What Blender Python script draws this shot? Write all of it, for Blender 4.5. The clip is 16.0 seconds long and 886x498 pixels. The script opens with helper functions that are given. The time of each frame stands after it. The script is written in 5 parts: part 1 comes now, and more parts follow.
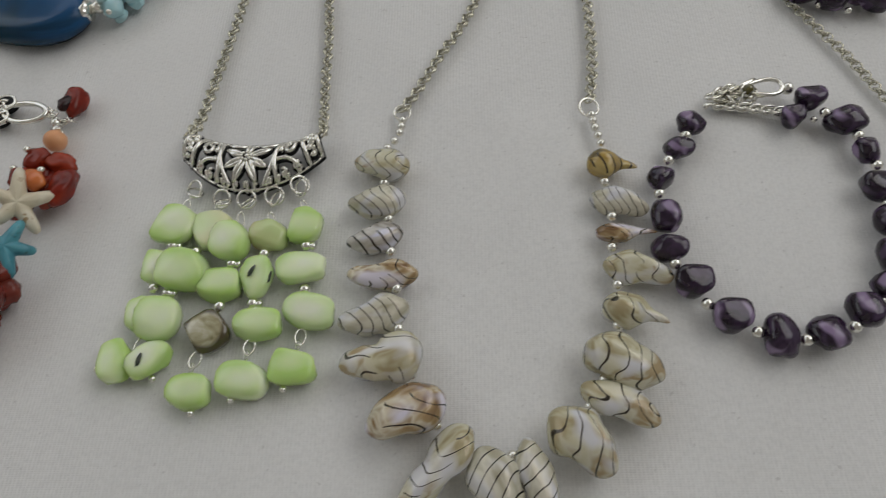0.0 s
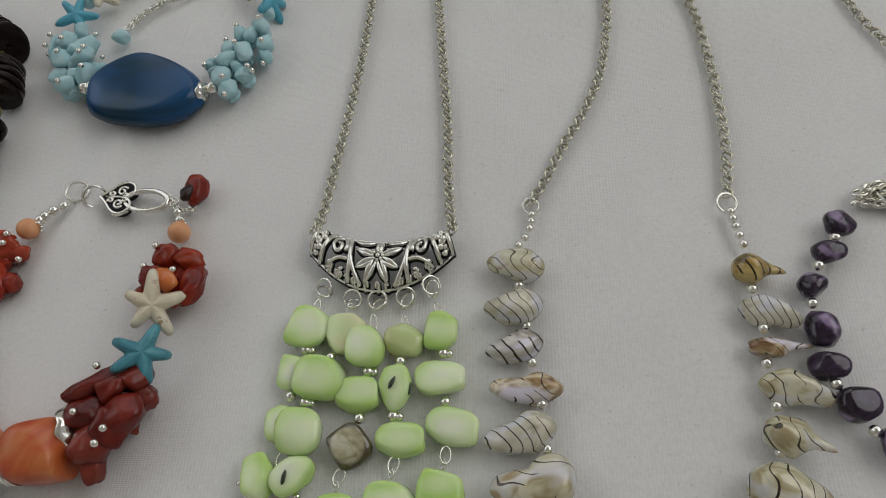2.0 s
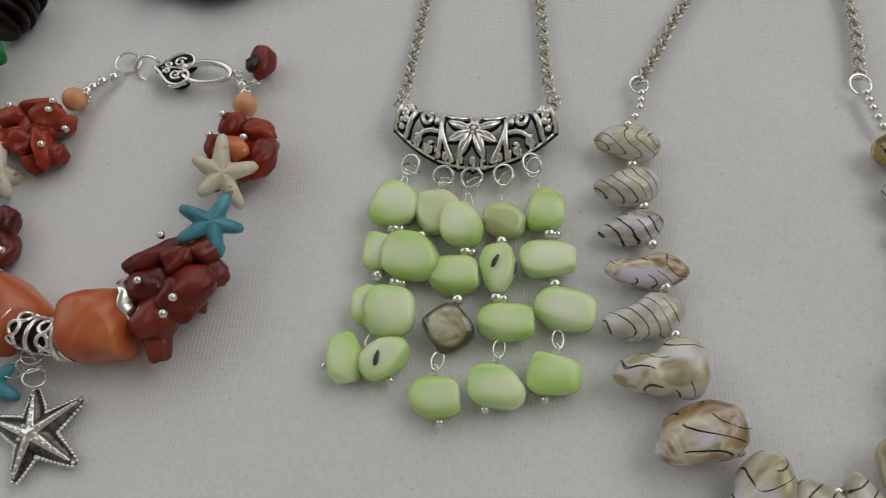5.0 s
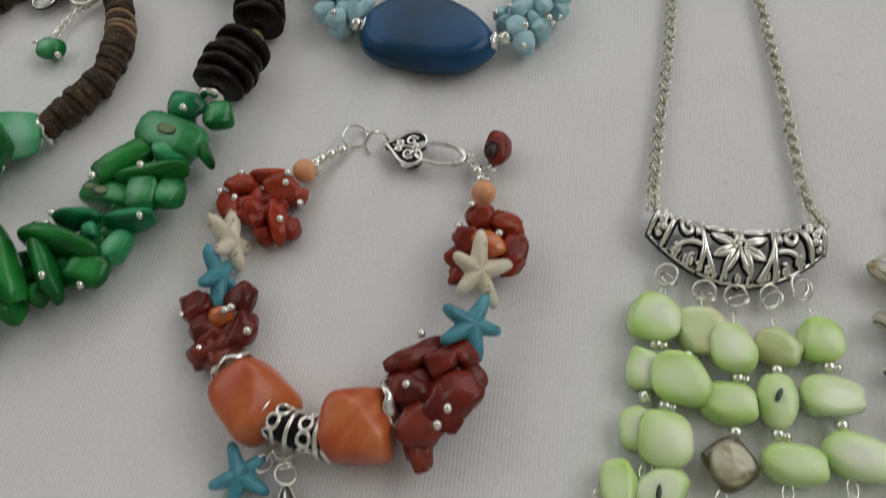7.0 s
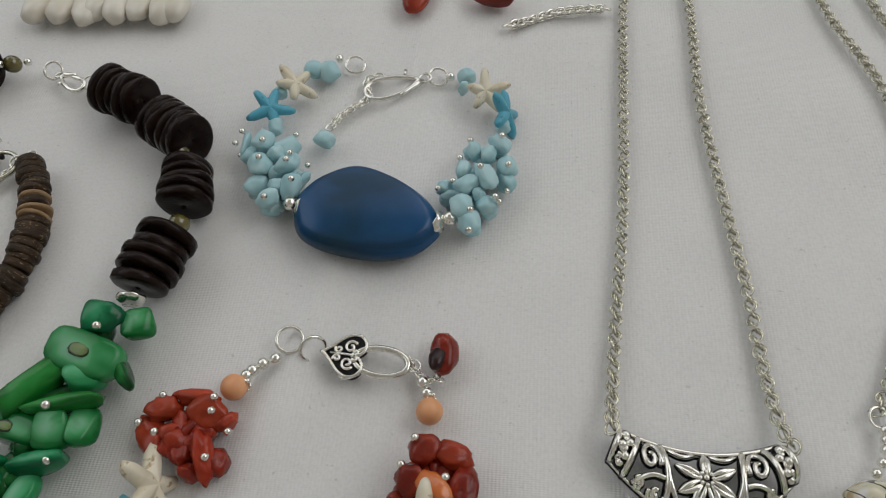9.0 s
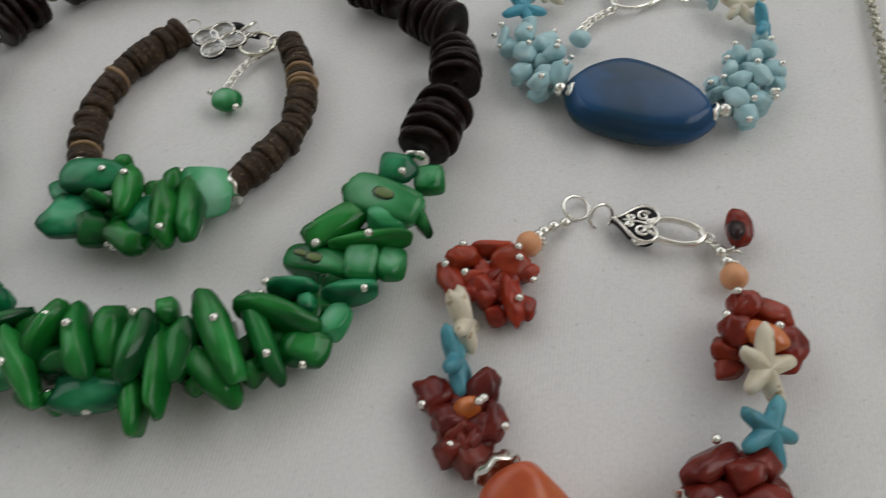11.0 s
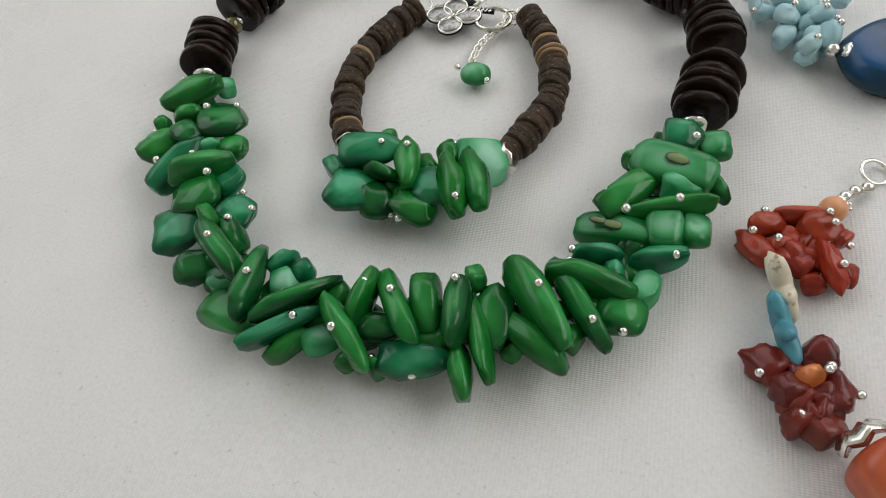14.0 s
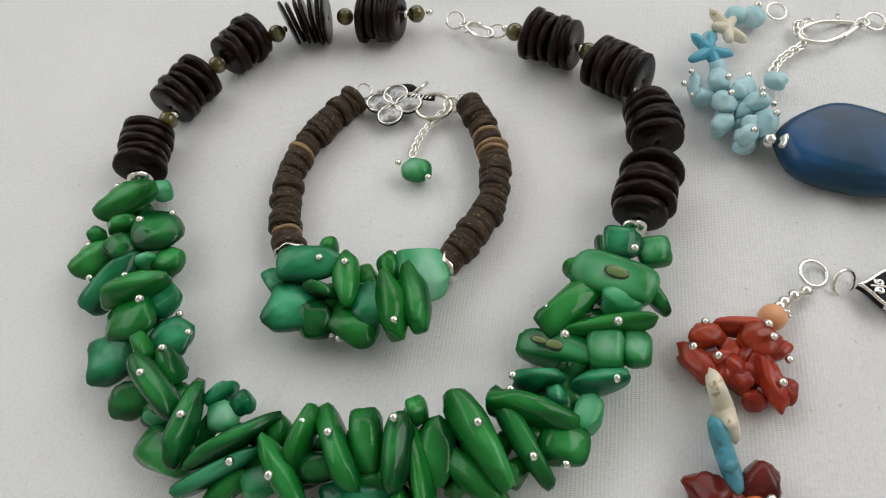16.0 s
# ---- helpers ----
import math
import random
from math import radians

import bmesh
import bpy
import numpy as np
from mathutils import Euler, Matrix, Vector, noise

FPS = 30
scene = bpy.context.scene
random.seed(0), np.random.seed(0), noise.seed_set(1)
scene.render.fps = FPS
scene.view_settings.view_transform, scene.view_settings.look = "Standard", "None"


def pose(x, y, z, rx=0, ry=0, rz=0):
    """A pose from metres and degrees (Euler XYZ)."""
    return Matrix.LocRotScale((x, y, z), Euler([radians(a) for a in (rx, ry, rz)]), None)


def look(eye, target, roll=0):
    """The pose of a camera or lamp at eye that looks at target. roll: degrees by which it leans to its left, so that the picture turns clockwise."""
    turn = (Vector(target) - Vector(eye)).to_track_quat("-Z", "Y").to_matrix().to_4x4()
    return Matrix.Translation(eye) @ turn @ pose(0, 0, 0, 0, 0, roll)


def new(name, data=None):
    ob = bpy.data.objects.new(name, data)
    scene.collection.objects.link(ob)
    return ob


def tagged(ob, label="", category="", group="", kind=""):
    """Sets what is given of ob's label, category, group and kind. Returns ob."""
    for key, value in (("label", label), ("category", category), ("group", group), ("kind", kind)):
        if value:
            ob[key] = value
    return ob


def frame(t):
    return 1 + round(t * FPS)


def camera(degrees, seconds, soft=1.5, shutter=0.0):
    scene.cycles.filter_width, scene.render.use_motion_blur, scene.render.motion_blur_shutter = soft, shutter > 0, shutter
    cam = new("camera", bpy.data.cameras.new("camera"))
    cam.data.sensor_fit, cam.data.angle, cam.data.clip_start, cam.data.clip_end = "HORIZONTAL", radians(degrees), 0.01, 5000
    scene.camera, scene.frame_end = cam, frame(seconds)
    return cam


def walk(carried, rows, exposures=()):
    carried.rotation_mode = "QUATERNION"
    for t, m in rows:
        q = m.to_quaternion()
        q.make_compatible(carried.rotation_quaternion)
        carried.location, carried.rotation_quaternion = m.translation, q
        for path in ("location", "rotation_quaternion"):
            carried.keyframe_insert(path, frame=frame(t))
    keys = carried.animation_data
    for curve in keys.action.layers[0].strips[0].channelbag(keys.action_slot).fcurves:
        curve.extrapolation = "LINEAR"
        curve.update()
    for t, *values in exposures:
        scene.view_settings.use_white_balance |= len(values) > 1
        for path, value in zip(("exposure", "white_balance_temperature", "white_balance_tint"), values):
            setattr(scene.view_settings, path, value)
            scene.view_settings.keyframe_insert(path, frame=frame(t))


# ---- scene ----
# metres and degrees; tables below are in centimetres on the cloth
cam = camera(65.4, 16.0, soft=1.0, shutter=0.35)
# seconds, eye and target in decimetres, roll
PATH = [
    (0, (0.062, 0.462, 1.849), (-0.075, 1.45, 0.115), -8.7),
    (0.5, (-0.13, 0.424, 1.842), (-0.293, 1.391, 0.099), -8.9),
    (1, (-0.27, 0.531, 1.875), (-0.457, 1.498, 0.135), -9.4),
    (1.5, (-0.309, 0.615, 1.924), (-0.515, 1.596, 0.194), -10.4),
    (2, (-0.273, 0.777, 2.0), (-0.489, 1.755, 0.268), -12.4),
    (2.5, (-0.287, 0.776, 1.956), (-0.512, 1.773, 0.237), -12.8),
    (3, (-0.36, 0.672, 1.777), (-0.593, 1.645, 0.046), -13.0),
    (3.2, (-0.384, 0.645, 1.72), (-0.62, 1.589, -0.028), -13.2),
    (5.3, (-0.734, 0.578, 1.67), (-0.911, 1.51, -0.091), -8.5),
    (5.5, (-0.88, 0.523, 1.659), (-1.05, 1.468, -0.096), -6.8),
    (6, (-1.213, 0.456, 1.657), (-1.425, 1.411, -0.087), -5.7),
    (6.5, (-1.276, 0.552, 1.676), (-1.515, 1.504, -0.066), -6.9),
    (7, (-1.271, 0.772, 1.779), (-1.541, 1.759, 0.06), -8.3),
    (7.5, (-1.224, 1.072, 1.866), (-1.438, 2.093, 0.16), -6.5),
    (8, (-1.179, 1.344, 1.913), (-1.371, 2.354, 0.198), -6.9),
    (8.2, (-1.179, 1.424, 1.929), (-1.37, 2.432, 0.212), -7.1),
    (10.3, (-1.62, 1.075, 1.781), (-1.85, 2.211, 0.151), -5.5),
    (10.5, (-1.722, 1.028, 1.741), (-1.948, 2.161, 0.108), -4.9),
    (11, (-2.015, 0.825, 1.709), (-2.271, 1.942, 0.069), -4.1),
    (11.5, (-2.29, 0.669, 1.727), (-2.572, 1.786, 0.092), -3.3),
    (12, (-2.556, 0.565, 1.721), (-2.884, 1.685, 0.097), -4.5),
    (12.5, (-2.621, 0.56, 1.72), (-2.991, 1.663, 0.094), -6.9),
    (13, (-2.646, 0.597, 1.734), (-3.055, 1.684, 0.106), -9.5),
    (13.5, (-2.642, 0.642, 1.706), (-3.068, 1.725, 0.08), -11.4),
    (14, (-2.646, 0.653, 1.686), (-3.09, 1.728, 0.058), -12.3),
    (14.5, (-2.625, 0.721, 1.71), (-3.06, 1.788, 0.075), -12.6),
    (15, (-2.609, 0.829, 1.729), (-3.024, 1.893, 0.087), -12.6),
    (15.5, (-2.593, 0.934, 1.793), (-2.979, 2.003, 0.147), -12.1),
    (16, (-2.578, 0.988, 1.848), (-2.957, 2.063, 0.204), -12.4),
]
CM = 0.01
EXPOSURES = [(0.0, -0.80), (3.0, -0.81), (5.5, -0.72), (8.0, -0.60), (10.5, -0.62), (11.5, -0.41), (12.5, -0.22), (14.0, -0.13), (16.0, -0.08)]
walk(cam, [(t, look(Vector(eye) * 0.1, Vector(target) * 0.1, roll)) for t, eye, target, roll in PATH], EXPOSURES)

# ---- light: area lamps added at three unseen, assumed windows of a plain room, overcast sky outside ----
world = bpy.data.worlds.new("sky")
scene.world = world
world.use_nodes = True
sky = world.node_tree.nodes.new("ShaderNodeTexSky")
sky.sky_type, sky.sun_disc, sky.sun_elevation, sky.sun_rotation = "NISHITA", False, radians(38), radians(20)
world.node_tree.nodes["Background"].inputs["Strength"].default_value = 0.1
world.node_tree.links.new(sky.outputs["Color"], world.node_tree.nodes["Background"].inputs["Color"])


def area_lamp(name, eye, target, wide, high, watts, colour):
    data = bpy.data.lights.new(name, "AREA")
    data.shape, data.size, data.size_y, data.energy, data.color = "RECTANGLE", wide, high, watts, colour
    ob = new(name, data)
    ob.matrix_world = look(eye, target)
    return ob


area_lamp("window_light_east", (1.22, 0.70, 1.40), (-0.1, 0.25, 0.0), 1.6, 1.15, 18.5, (1.0, 0.985, 0.945))
area_lamp("window_light_west", (-1.62, 0.75, 1.40), (-0.25, 0.25, 0.0), 1.6, 1.15, 11.0, (0.97, 0.985, 0.97))
area_lamp("window_light_north", (-0.2, 1.88, 1.40), (-0.2, 0.25, 0.0), 2.2, 1.15, 9.5, (1.0, 0.99, 0.96))


# ---- materials ----
def nodes_of(name):
    m = bpy.data.materials.new(name)
    m.use_nodes = True
    tree = m.node_tree
    return m, tree, tree.nodes["Principled BSDF"]


def coords(tree, spread=40.0):
    """Object coordinates, shifted for each piece."""
    tc, info = tree.nodes.new("ShaderNodeTexCoord"), tree.nodes.new("ShaderNodeObjectInfo")
    mul, add = tree.nodes.new("ShaderNodeMath"), tree.nodes.new("ShaderNodeVectorMath")
    mul.operation, mul.inputs[1].default_value, add.operation = "MULTIPLY", spread, "ADD"
    tree.links.new(info.outputs["Random"], mul.inputs[0])
    tree.links.new(tc.outputs["Object"], add.inputs[0])
    tree.links.new(mul.outputs[0], add.inputs[1])
    return add.outputs[0], info.outputs["Random"], tc.outputs["Object"]


def ramp(tree, fac, stops):
    r = tree.nodes.new("ShaderNodeValToRGB")
    while len(r.color_ramp.elements) < len(stops):
        r.color_ramp.elements.new(0.5)
    for e, (p, c) in zip(r.color_ramp.elements, stops):
        e.position, e.color = p, (*c, 1)
    tree.links.new(fac, r.inputs[0])
    return r.outputs["Color"]


def noise_of(tree, vec, scale, detail=4.0, rough=0.55, distort=0.0):
    n = tree.nodes.new("ShaderNodeTexNoise")
    n.inputs["Scale"].default_value, n.inputs["Detail"].default_value = scale, detail
    n.inputs["Roughness"].default_value, n.inputs["Distortion"].default_value = rough, distort
    tree.links.new(vec, n.inputs["Vector"])
    return n.outputs["Fac"]


def mix(tree, fac, a, b, kind="MIX"):
    m = tree.nodes.new("ShaderNodeMix")
    m.data_type, m.blend_type = "RGBA", kind
    for value, socket in ((fac, m.inputs[0]), (a, m.inputs[6]), (b, m.inputs[7])):
        if isinstance(value, (int, float)):
            socket.default_value = value
        elif isinstance(value, tuple):
            socket.default_value = (*value, 1)
        else:
            tree.links.new(value, socket)
    return m.outputs[2]


def bump(tree, bsdf, height, strength, distance):
    b = tree.nodes.new("ShaderNodeBump")
    b.inputs["Strength"].default_value, b.inputs["Distance"].default_value = strength, distance
    tree.links.new(height, b.inputs["Height"])
    tree.links.new(b.outputs[0], bsdf.inputs["Normal"])


def gloss(bsdf, rough, coat=0.0, metal=0.0, sub=0.0, shine=0.5):
    bsdf.inputs["Specular IOR Level"].default_value = shine
    bsdf.inputs["Roughness"].default_value, bsdf.inputs["Metallic"].default_value = rough, metal
    bsdf.inputs["Coat Weight"].default_value, bsdf.inputs["Coat Roughness"].default_value = coat, 0.06
    bsdf.inputs["Subsurface Weight"].default_value = sub
    bsdf.inputs["Subsurface Radius"].default_value = (0.003, 0.003, 0.002)
    bsdf.inputs["Subsurface Scale"].default_value = 1.0


def mottled(name, shades, scale=2.0, rough=0.25, coat=0.5, vary=None, relief=0.0, distort=0.6, speck=None, sub=0.0, along=0.0, rim=None, flecks=0.60, shine=0.5):
    """A stone or shell: soft patches through shades, each piece nudged towards one of the vary colours, fine specks."""
    m, tree, bsdf = nodes_of(name)
    vec, rnd, own = coords(tree)
    n = len(shades)
    fac = noise_of(tree, vec, scale, 3, 0.5, distort)
    if along:
        sep, wave, sway = tree.nodes.new("ShaderNodeSeparateXYZ"), tree.nodes.new("ShaderNodeMath"), tree.nodes.new("ShaderNodeMath")
        tree.links.new(own, sep.inputs[0])
        wave.operation, wave.inputs[1].default_value = "MULTIPLY_ADD", along
        tree.links.new(sep.outputs["X"], wave.inputs[0])
        tree.links.new(fac, wave.inputs[2])
        sway.operation, sway.inputs[1].default_value = "MULTIPLY_ADD", along * 0.5
        tree.links.new(sep.outputs["Z"], sway.inputs[0])
        tree.links.new(wave.outputs[0], sway.inputs[2])
        fac = sway.outputs[0]
    col = ramp(tree, fac, [(0.28 + 0.44 * i / (n - 1), c) for i, c in enumerate(shades)])
    if vary:
        k = len(vary)
        col = mix(tree, 0.34, col, ramp(tree, rnd, [(i / max(1, k - 1), c) for i, c in enumerate(vary)]))
    if speck:
        col = mix(tree, ramp(tree, noise_of(tree, vec, scale * 2.6, 4, 0.6), [(flecks, (0, 0, 0)), (flecks + 0.08, (1, 1, 1))]), col, speck)
    if rim:
        flat, far = tree.nodes.new("ShaderNodeVectorMath"), tree.nodes.new("ShaderNodeVectorMath")
        flat.operation, flat.inputs[1].default_value, far.operation = "MULTIPLY", (1, 1, 0), "LENGTH"
        tree.links.new(own, flat.inputs[0])
        tree.links.new(flat.outputs[0], far.inputs[0])
        col = mix(tree, ramp(tree, far.outputs["Value"], [(0.36, (0, 0, 0)), (0.44, (1, 1, 1))]), col, rim)
    tree.links.new(col, bsdf.inputs["Base Color"])
    gloss(bsdf, rough, coat, 0, sub, shine)
    if relief:
        bump(tree, bsdf, noise_of(tree, vec, scale * 5, 5), 0.5, relief)
    return m


def metal(name, colour, rough, worn):
    m, tree, bsdf = nodes_of(name)
    vec, rnd, _ = coords(tree)
    fac = noise_of(tree, vec, 6, 4)
    tree.links.new(ramp(tree, fac, [(0.3, worn), (0.6, colour)]), bsdf.inputs["Base Color"])
    gloss(bsdf, rough, 0, 1.0)
    return m


def shifted(tree, x, scale, plus):
    n = tree.nodes.new("ShaderNodeMath")
    n.operation, n.inputs[1].default_value = "MULTIPLY_ADD", scale
    tree.links.new(x, n.inputs[0])
    if isinstance(plus, (int, float)):
        n.inputs[2].default_value = plus
    else:
        tree.links.new(plus, n.inputs[2])
    return n.outputs[0]


def lined(name, body, stripe, lines, width, sway=0.9, clear=0.0, sheen_paint=None, gaps=0.44, soft=0.0, rough=0.14, shine=0.5):
    """Pearly shell: soft colour along its length, pale patches painted as sheen, bands or thin lines drawn across it
    that bend and stop.
    """
    m, tree, bsdf = nodes_of(name)
    vec, rnd, own = coords(tree, 23.0)
    sep, wrap = tree.nodes.new("ShaderNodeSeparateXYZ"), tree.nodes.new("ShaderNodeMath")
    tree.links.new(own, sep.inputs[0])
    bend = noise_of(tree, vec, 1.3, 0.5, 0.4)
    slant = shifted(tree, sep.outputs["Y"], lines * 0.35, shifted(tree, bend, sway * 3, shifted(tree, rnd, 11.0, 20.0)))
    run = shifted(tree, sep.outputs["X"], lines, slant)
    wrap.operation, wrap.inputs[1].default_value = "PINGPONG", 0.5
    tree.links.new(run, wrap.inputs[0])
    cut = ramp(tree, wrap.outputs[0], [(width, (1, 1, 1)), (width + soft + 0.02, (0, 0, 0))])
    drawn = ramp(tree, noise_of(tree, vec, 1.7, 0.0, 0.5), [(gaps, (0, 0, 0)), (gaps + 0.03 + soft, (1, 1, 1))])
    tone = shifted(tree, sep.outputs["X"], 0.45, noise_of(tree, vec, 2.0, 1.5, 0.5, 1.6))
    col = ramp(tree, tone, [(0.25 + 0.5 * i / (len(body) - 1), c) for i, c in enumerate(body)])
    if sheen_paint:
        col = mix(tree, ramp(tree, noise_of(tree, vec, 2.1, 0.5, 0.4, 0.6), [(0.52, (0, 0, 0)), (0.70, (1, 1, 1))]), col, sheen_paint)
    tree.links.new(mix(tree, mix(tree, 1.0, cut, drawn, "MULTIPLY"), col, stripe), bsdf.inputs["Base Color"])
    gloss(bsdf, rough, 0.45, 0, 0, shine)
    bsdf.inputs["Transmission Weight"].default_value = clear
    bsdf.inputs["IOR"].default_value = 1.45
    bsdf.inputs["Thin Film Thickness"].default_value, bsdf.inputs["Thin Film IOR"].default_value = (320 if shine > 0.4 else 0), 1.5
    return m


def dyed(name, edge, mid, heart, scale=1.2, vary=None, rough=0.26, veins=0.45, glow=0.15, coat=0.45):
    """Dyed shell: paler in the middle of its faces, darker towards the edges and in uneven clouds."""
    m, tree, bsdf = nodes_of(name)
    vec, rnd, own = coords(tree)
    stretch, far = tree.nodes.new("ShaderNodeVectorMath"), tree.nodes.new("ShaderNodeVectorMath")
    stretch.operation, stretch.inputs[1].default_value, far.operation = "MULTIPLY", (0.9, 1.15, 0.5), "LENGTH"
    tree.links.new(own, stretch.inputs[0])
    tree.links.new(stretch.outputs[0], far.inputs[0])
    fac = shifted(tree, noise_of(tree, vec, scale, 2, 0.45, 0.3), 1.2, shifted(tree, far.outputs["Value"], 1.5, -0.62))
    col = ramp(tree, fac, [(0.22, heart), (0.52, mid), (0.80, edge)])
    if vary:
        k = len(vary)
        col = mix(tree, 0.30, col, ramp(tree, rnd, [(i / max(1, k - 1), c) for i, c in enumerate(vary)]))
    vein = ramp(tree, noise_of(tree, vec, scale * 1.5, 2, 0.5, 0.8), [(0.60, (0, 0, 0)), (0.74, (veins, veins, veins))])
    col = mix(tree, vein, col, edge)
    tree.links.new(col, bsdf.inputs["Base Color"])
    gloss(bsdf, rough, coat, 0, glow, 0.08)
    return m


SILVER = metal("silver", (0.92, 0.91, 0.85), 0.22, (0.74, 0.72, 0.65))
CHAIN = metal("chain_silver", (0.72, 0.70, 0.59), 0.22, (0.42, 0.405, 0.32))
CAST = metal("cast_silver", (0.42, 0.41, 0.38), 0.28, (0.12, 0.12, 0.11))
TARNISH = metal("tarnished_silver", (0.20, 0.195, 0.18), 0.32, (0.04, 0.04, 0.038))
DARK_SILVER = metal("dark_silver", (0.03, 0.03, 0.032), 0.45, (0.012, 0.012, 0.012))
# pale heart and middle tone put highlight and translucent glow into the colour
LIME = dyed("lime_shell", (0.46, 0.70, 0.17), (0.74, 0.87, 0.51), (0.90, 0.93, 0.79), 0.7,
            [(0.58, 0.74, 0.30), (0.80, 0.87, 0.66), (0.62, 0.78, 0.36), (0.84, 0.88, 0.74), (0.52, 0.72, 0.22)], 0.13, 0.10, 0.75, 0.8)
LIME_BLUSH = mottled("blushed_lime_shell", [(0.60, 0.76, 0.32), (0.70, 0.82, 0.46), (0.74, 0.74, 0.44)], 0.9, 0.16, 0.3, along=0.4, sub=0.3)
LIME_TAN = mottled("lime_tan_shell", [(0.62, 0.50, 0.30), (0.56, 0.62, 0.28), (0.58, 0.70, 0.32)], 1.0, 0.16, 0.5, along=0.5)
SMOKE = mottled("smoky_shell", [(0.26, 0.23, 0.12), (0.46, 0.43, 0.28), (0.66, 0.64, 0.52)], 1.3, 0.12, 0.9, distort=2.0, rim=(0.085, 0.065, 0.03))
SHELL_CLEAR = lined("clear_lined_shell", [(0.56, 0.52, 0.38), (0.84, 0.81, 0.67), (0.66, 0.61, 0.48)], (0.010, 0.009, 0.008), 6.5, 0.046, 0.75, 0.28, (0.86, 0.86, 0.92), 0.30)
SHELL_CREAM = lined("cream_lined_shell", [(0.50, 0.42, 0.24), (0.75, 0.71, 0.50), (0.82, 0.79, 0.63), (0.52, 0.40, 0.23)], (0.018, 0.015, 0.010), 4.2, 0.036, 1.3, 0.25, (0.86, 0.86, 0.90), 0.38)
SHELL_BROWN = lined("brown_pearl_shell", [(0.20, 0.11, 0.05), (0.44, 0.31, 0.16), (0.70, 0.64, 0.50), (0.30, 0.18, 0.08)], (0.015, 0.010, 0.007), 4.0, 0.038, 1.1, 0.0, (0.74, 0.70, 0.80), 0.38)
SHELL_GREY = lined("grey_lined_shell", [(0.30, 0.27, 0.24), (0.54, 0.51, 0.47), (0.70, 0.68, 0.66)], (0.008, 0.007, 0.007), 6.0, 0.080, 0.5, 0.0, (0.66, 0.66, 0.78), 0.26)
SHELL_GOLD = lined("gold_shell", [(0.14, 0.10, 0.04), (0.46, 0.31, 0.08), (0.36, 0.29, 0.17)], (0.02, 0.015, 0.009), 4.5, 0.08, 0.6, 0.0, (0.60, 0.46, 0.18), 0.44)
PURPLE = lined("purple_shell", [(0.011, 0.005, 0.012), (0.022, 0.011, 0.027), (0.042, 0.022, 0.052)], (0.26, 0.19, 0.31), 0.9, 0.10, 0.3, 0.0, (0.060, 0.035, 0.078), 0.45, 0.08, 0.13, 0.35)
CORAL = mottled("red_coral", [(0.075, 0.007, 0.005), (0.24, 0.021, 0.010), (0.46, 0.058, 0.020)], 1.1, 0.26, 0.26,
                [(0.12, 0.010, 0.006), (0.40, 0.034, 0.012), (0.05, 0.006, 0.005), (0.46, 0.070, 0.030), (0.58, 0.085, 0.022)], 0.0004, shine=0.2)
CORAL_DARK = mottled("maroon_coral", [(0.045, 0.007, 0.006), (0.13, 0.014, 0.010), (0.24, 0.030, 0.018)], 1.2, 0.26, 0.26,
                     [(0.06, 0.008, 0.006), (0.20, 0.020, 0.012), (0.30, 0.065, 0.040), (0.12, 0.010, 0.008)], 0.0004, shine=0.2)
DARK_STONE = mottled("near_black_coral", [(0.012, 0.004, 0.004), (0.035, 0.009, 0.008)], 1.5, 0.3, 0.1, shine=0.3)
# palest stop paints the yellowish streak where the barrels face the light
ORANGE = mottled("orange_coral", [(0.42, 0.060, 0.016), (0.48, 0.080, 0.024), (0.54, 0.12, 0.032), (0.60, 0.19, 0.06)], 0.8, 0.34, 0.12, distort=2.5, along=0.25)
TANGERINE = mottled("orange_chip", [(0.55, 0.12, 0.02), (0.66, 0.20, 0.05)], 1.0, 0.25, 0.5)
PEACH = mottled("peach_bead", [(0.72, 0.32, 0.14), (0.80, 0.41, 0.21)], 1.0, 0.4, 0.1)
CREAM = mottled("cream_howlite", [(0.66, 0.58, 0.42), (0.76, 0.70, 0.55), (0.78, 0.73, 0.60)], 1.2, 0.45, 0.1, speck=(0.42, 0.30, 0.16))
TEAL = mottled("teal_howlite", [(0.05, 0.23, 0.30), (0.075, 0.31, 0.38), (0.11, 0.38, 0.45)], 1.2, 0.42, 0.12, speck=(0.05, 0.18, 0.2))
BLUE = mottled("blue_howlite", [(0.06, 0.33, 0.45), (0.10, 0.42, 0.55)], 1.2, 0.4, 0.15, speck=(0.05, 0.2, 0.26))
TURQ = mottled("light_turquoise", [(0.30, 0.55, 0.60), (0.41, 0.64, 0.68), (0.52, 0.70, 0.72)], 1.2, 0.45, 0.1,
               [(0.30, 0.56, 0.63), (0.48, 0.68, 0.70), (0.38, 0.61, 0.66)], shine=0.4)
AGATE_BLUE = mottled("blue_agate", [(0.012, 0.046, 0.062), (0.012, 0.052, 0.11), (0.016, 0.080, 0.20)], 0.9, 0.16, 0.06, distort=2.0, along=0.25, sub=0.15, shine=0.22)
GREEN = dyed("green_shell", (0.004, 0.075, 0.012), (0.012, 0.190, 0.024), (0.050, 0.36, 0.085), 1.3,
             [(0.005, 0.10, 0.014), (0.014, 0.19, 0.028), (0.004, 0.10, 0.034), (0.009, 0.15, 0.012), (0.03, 0.23, 0.06)])
GREEN_PALE = dyed("pale_green_shell", (0.03, 0.28, 0.10), (0.10, 0.42, 0.20), (0.26, 0.56, 0.38), 1.0)
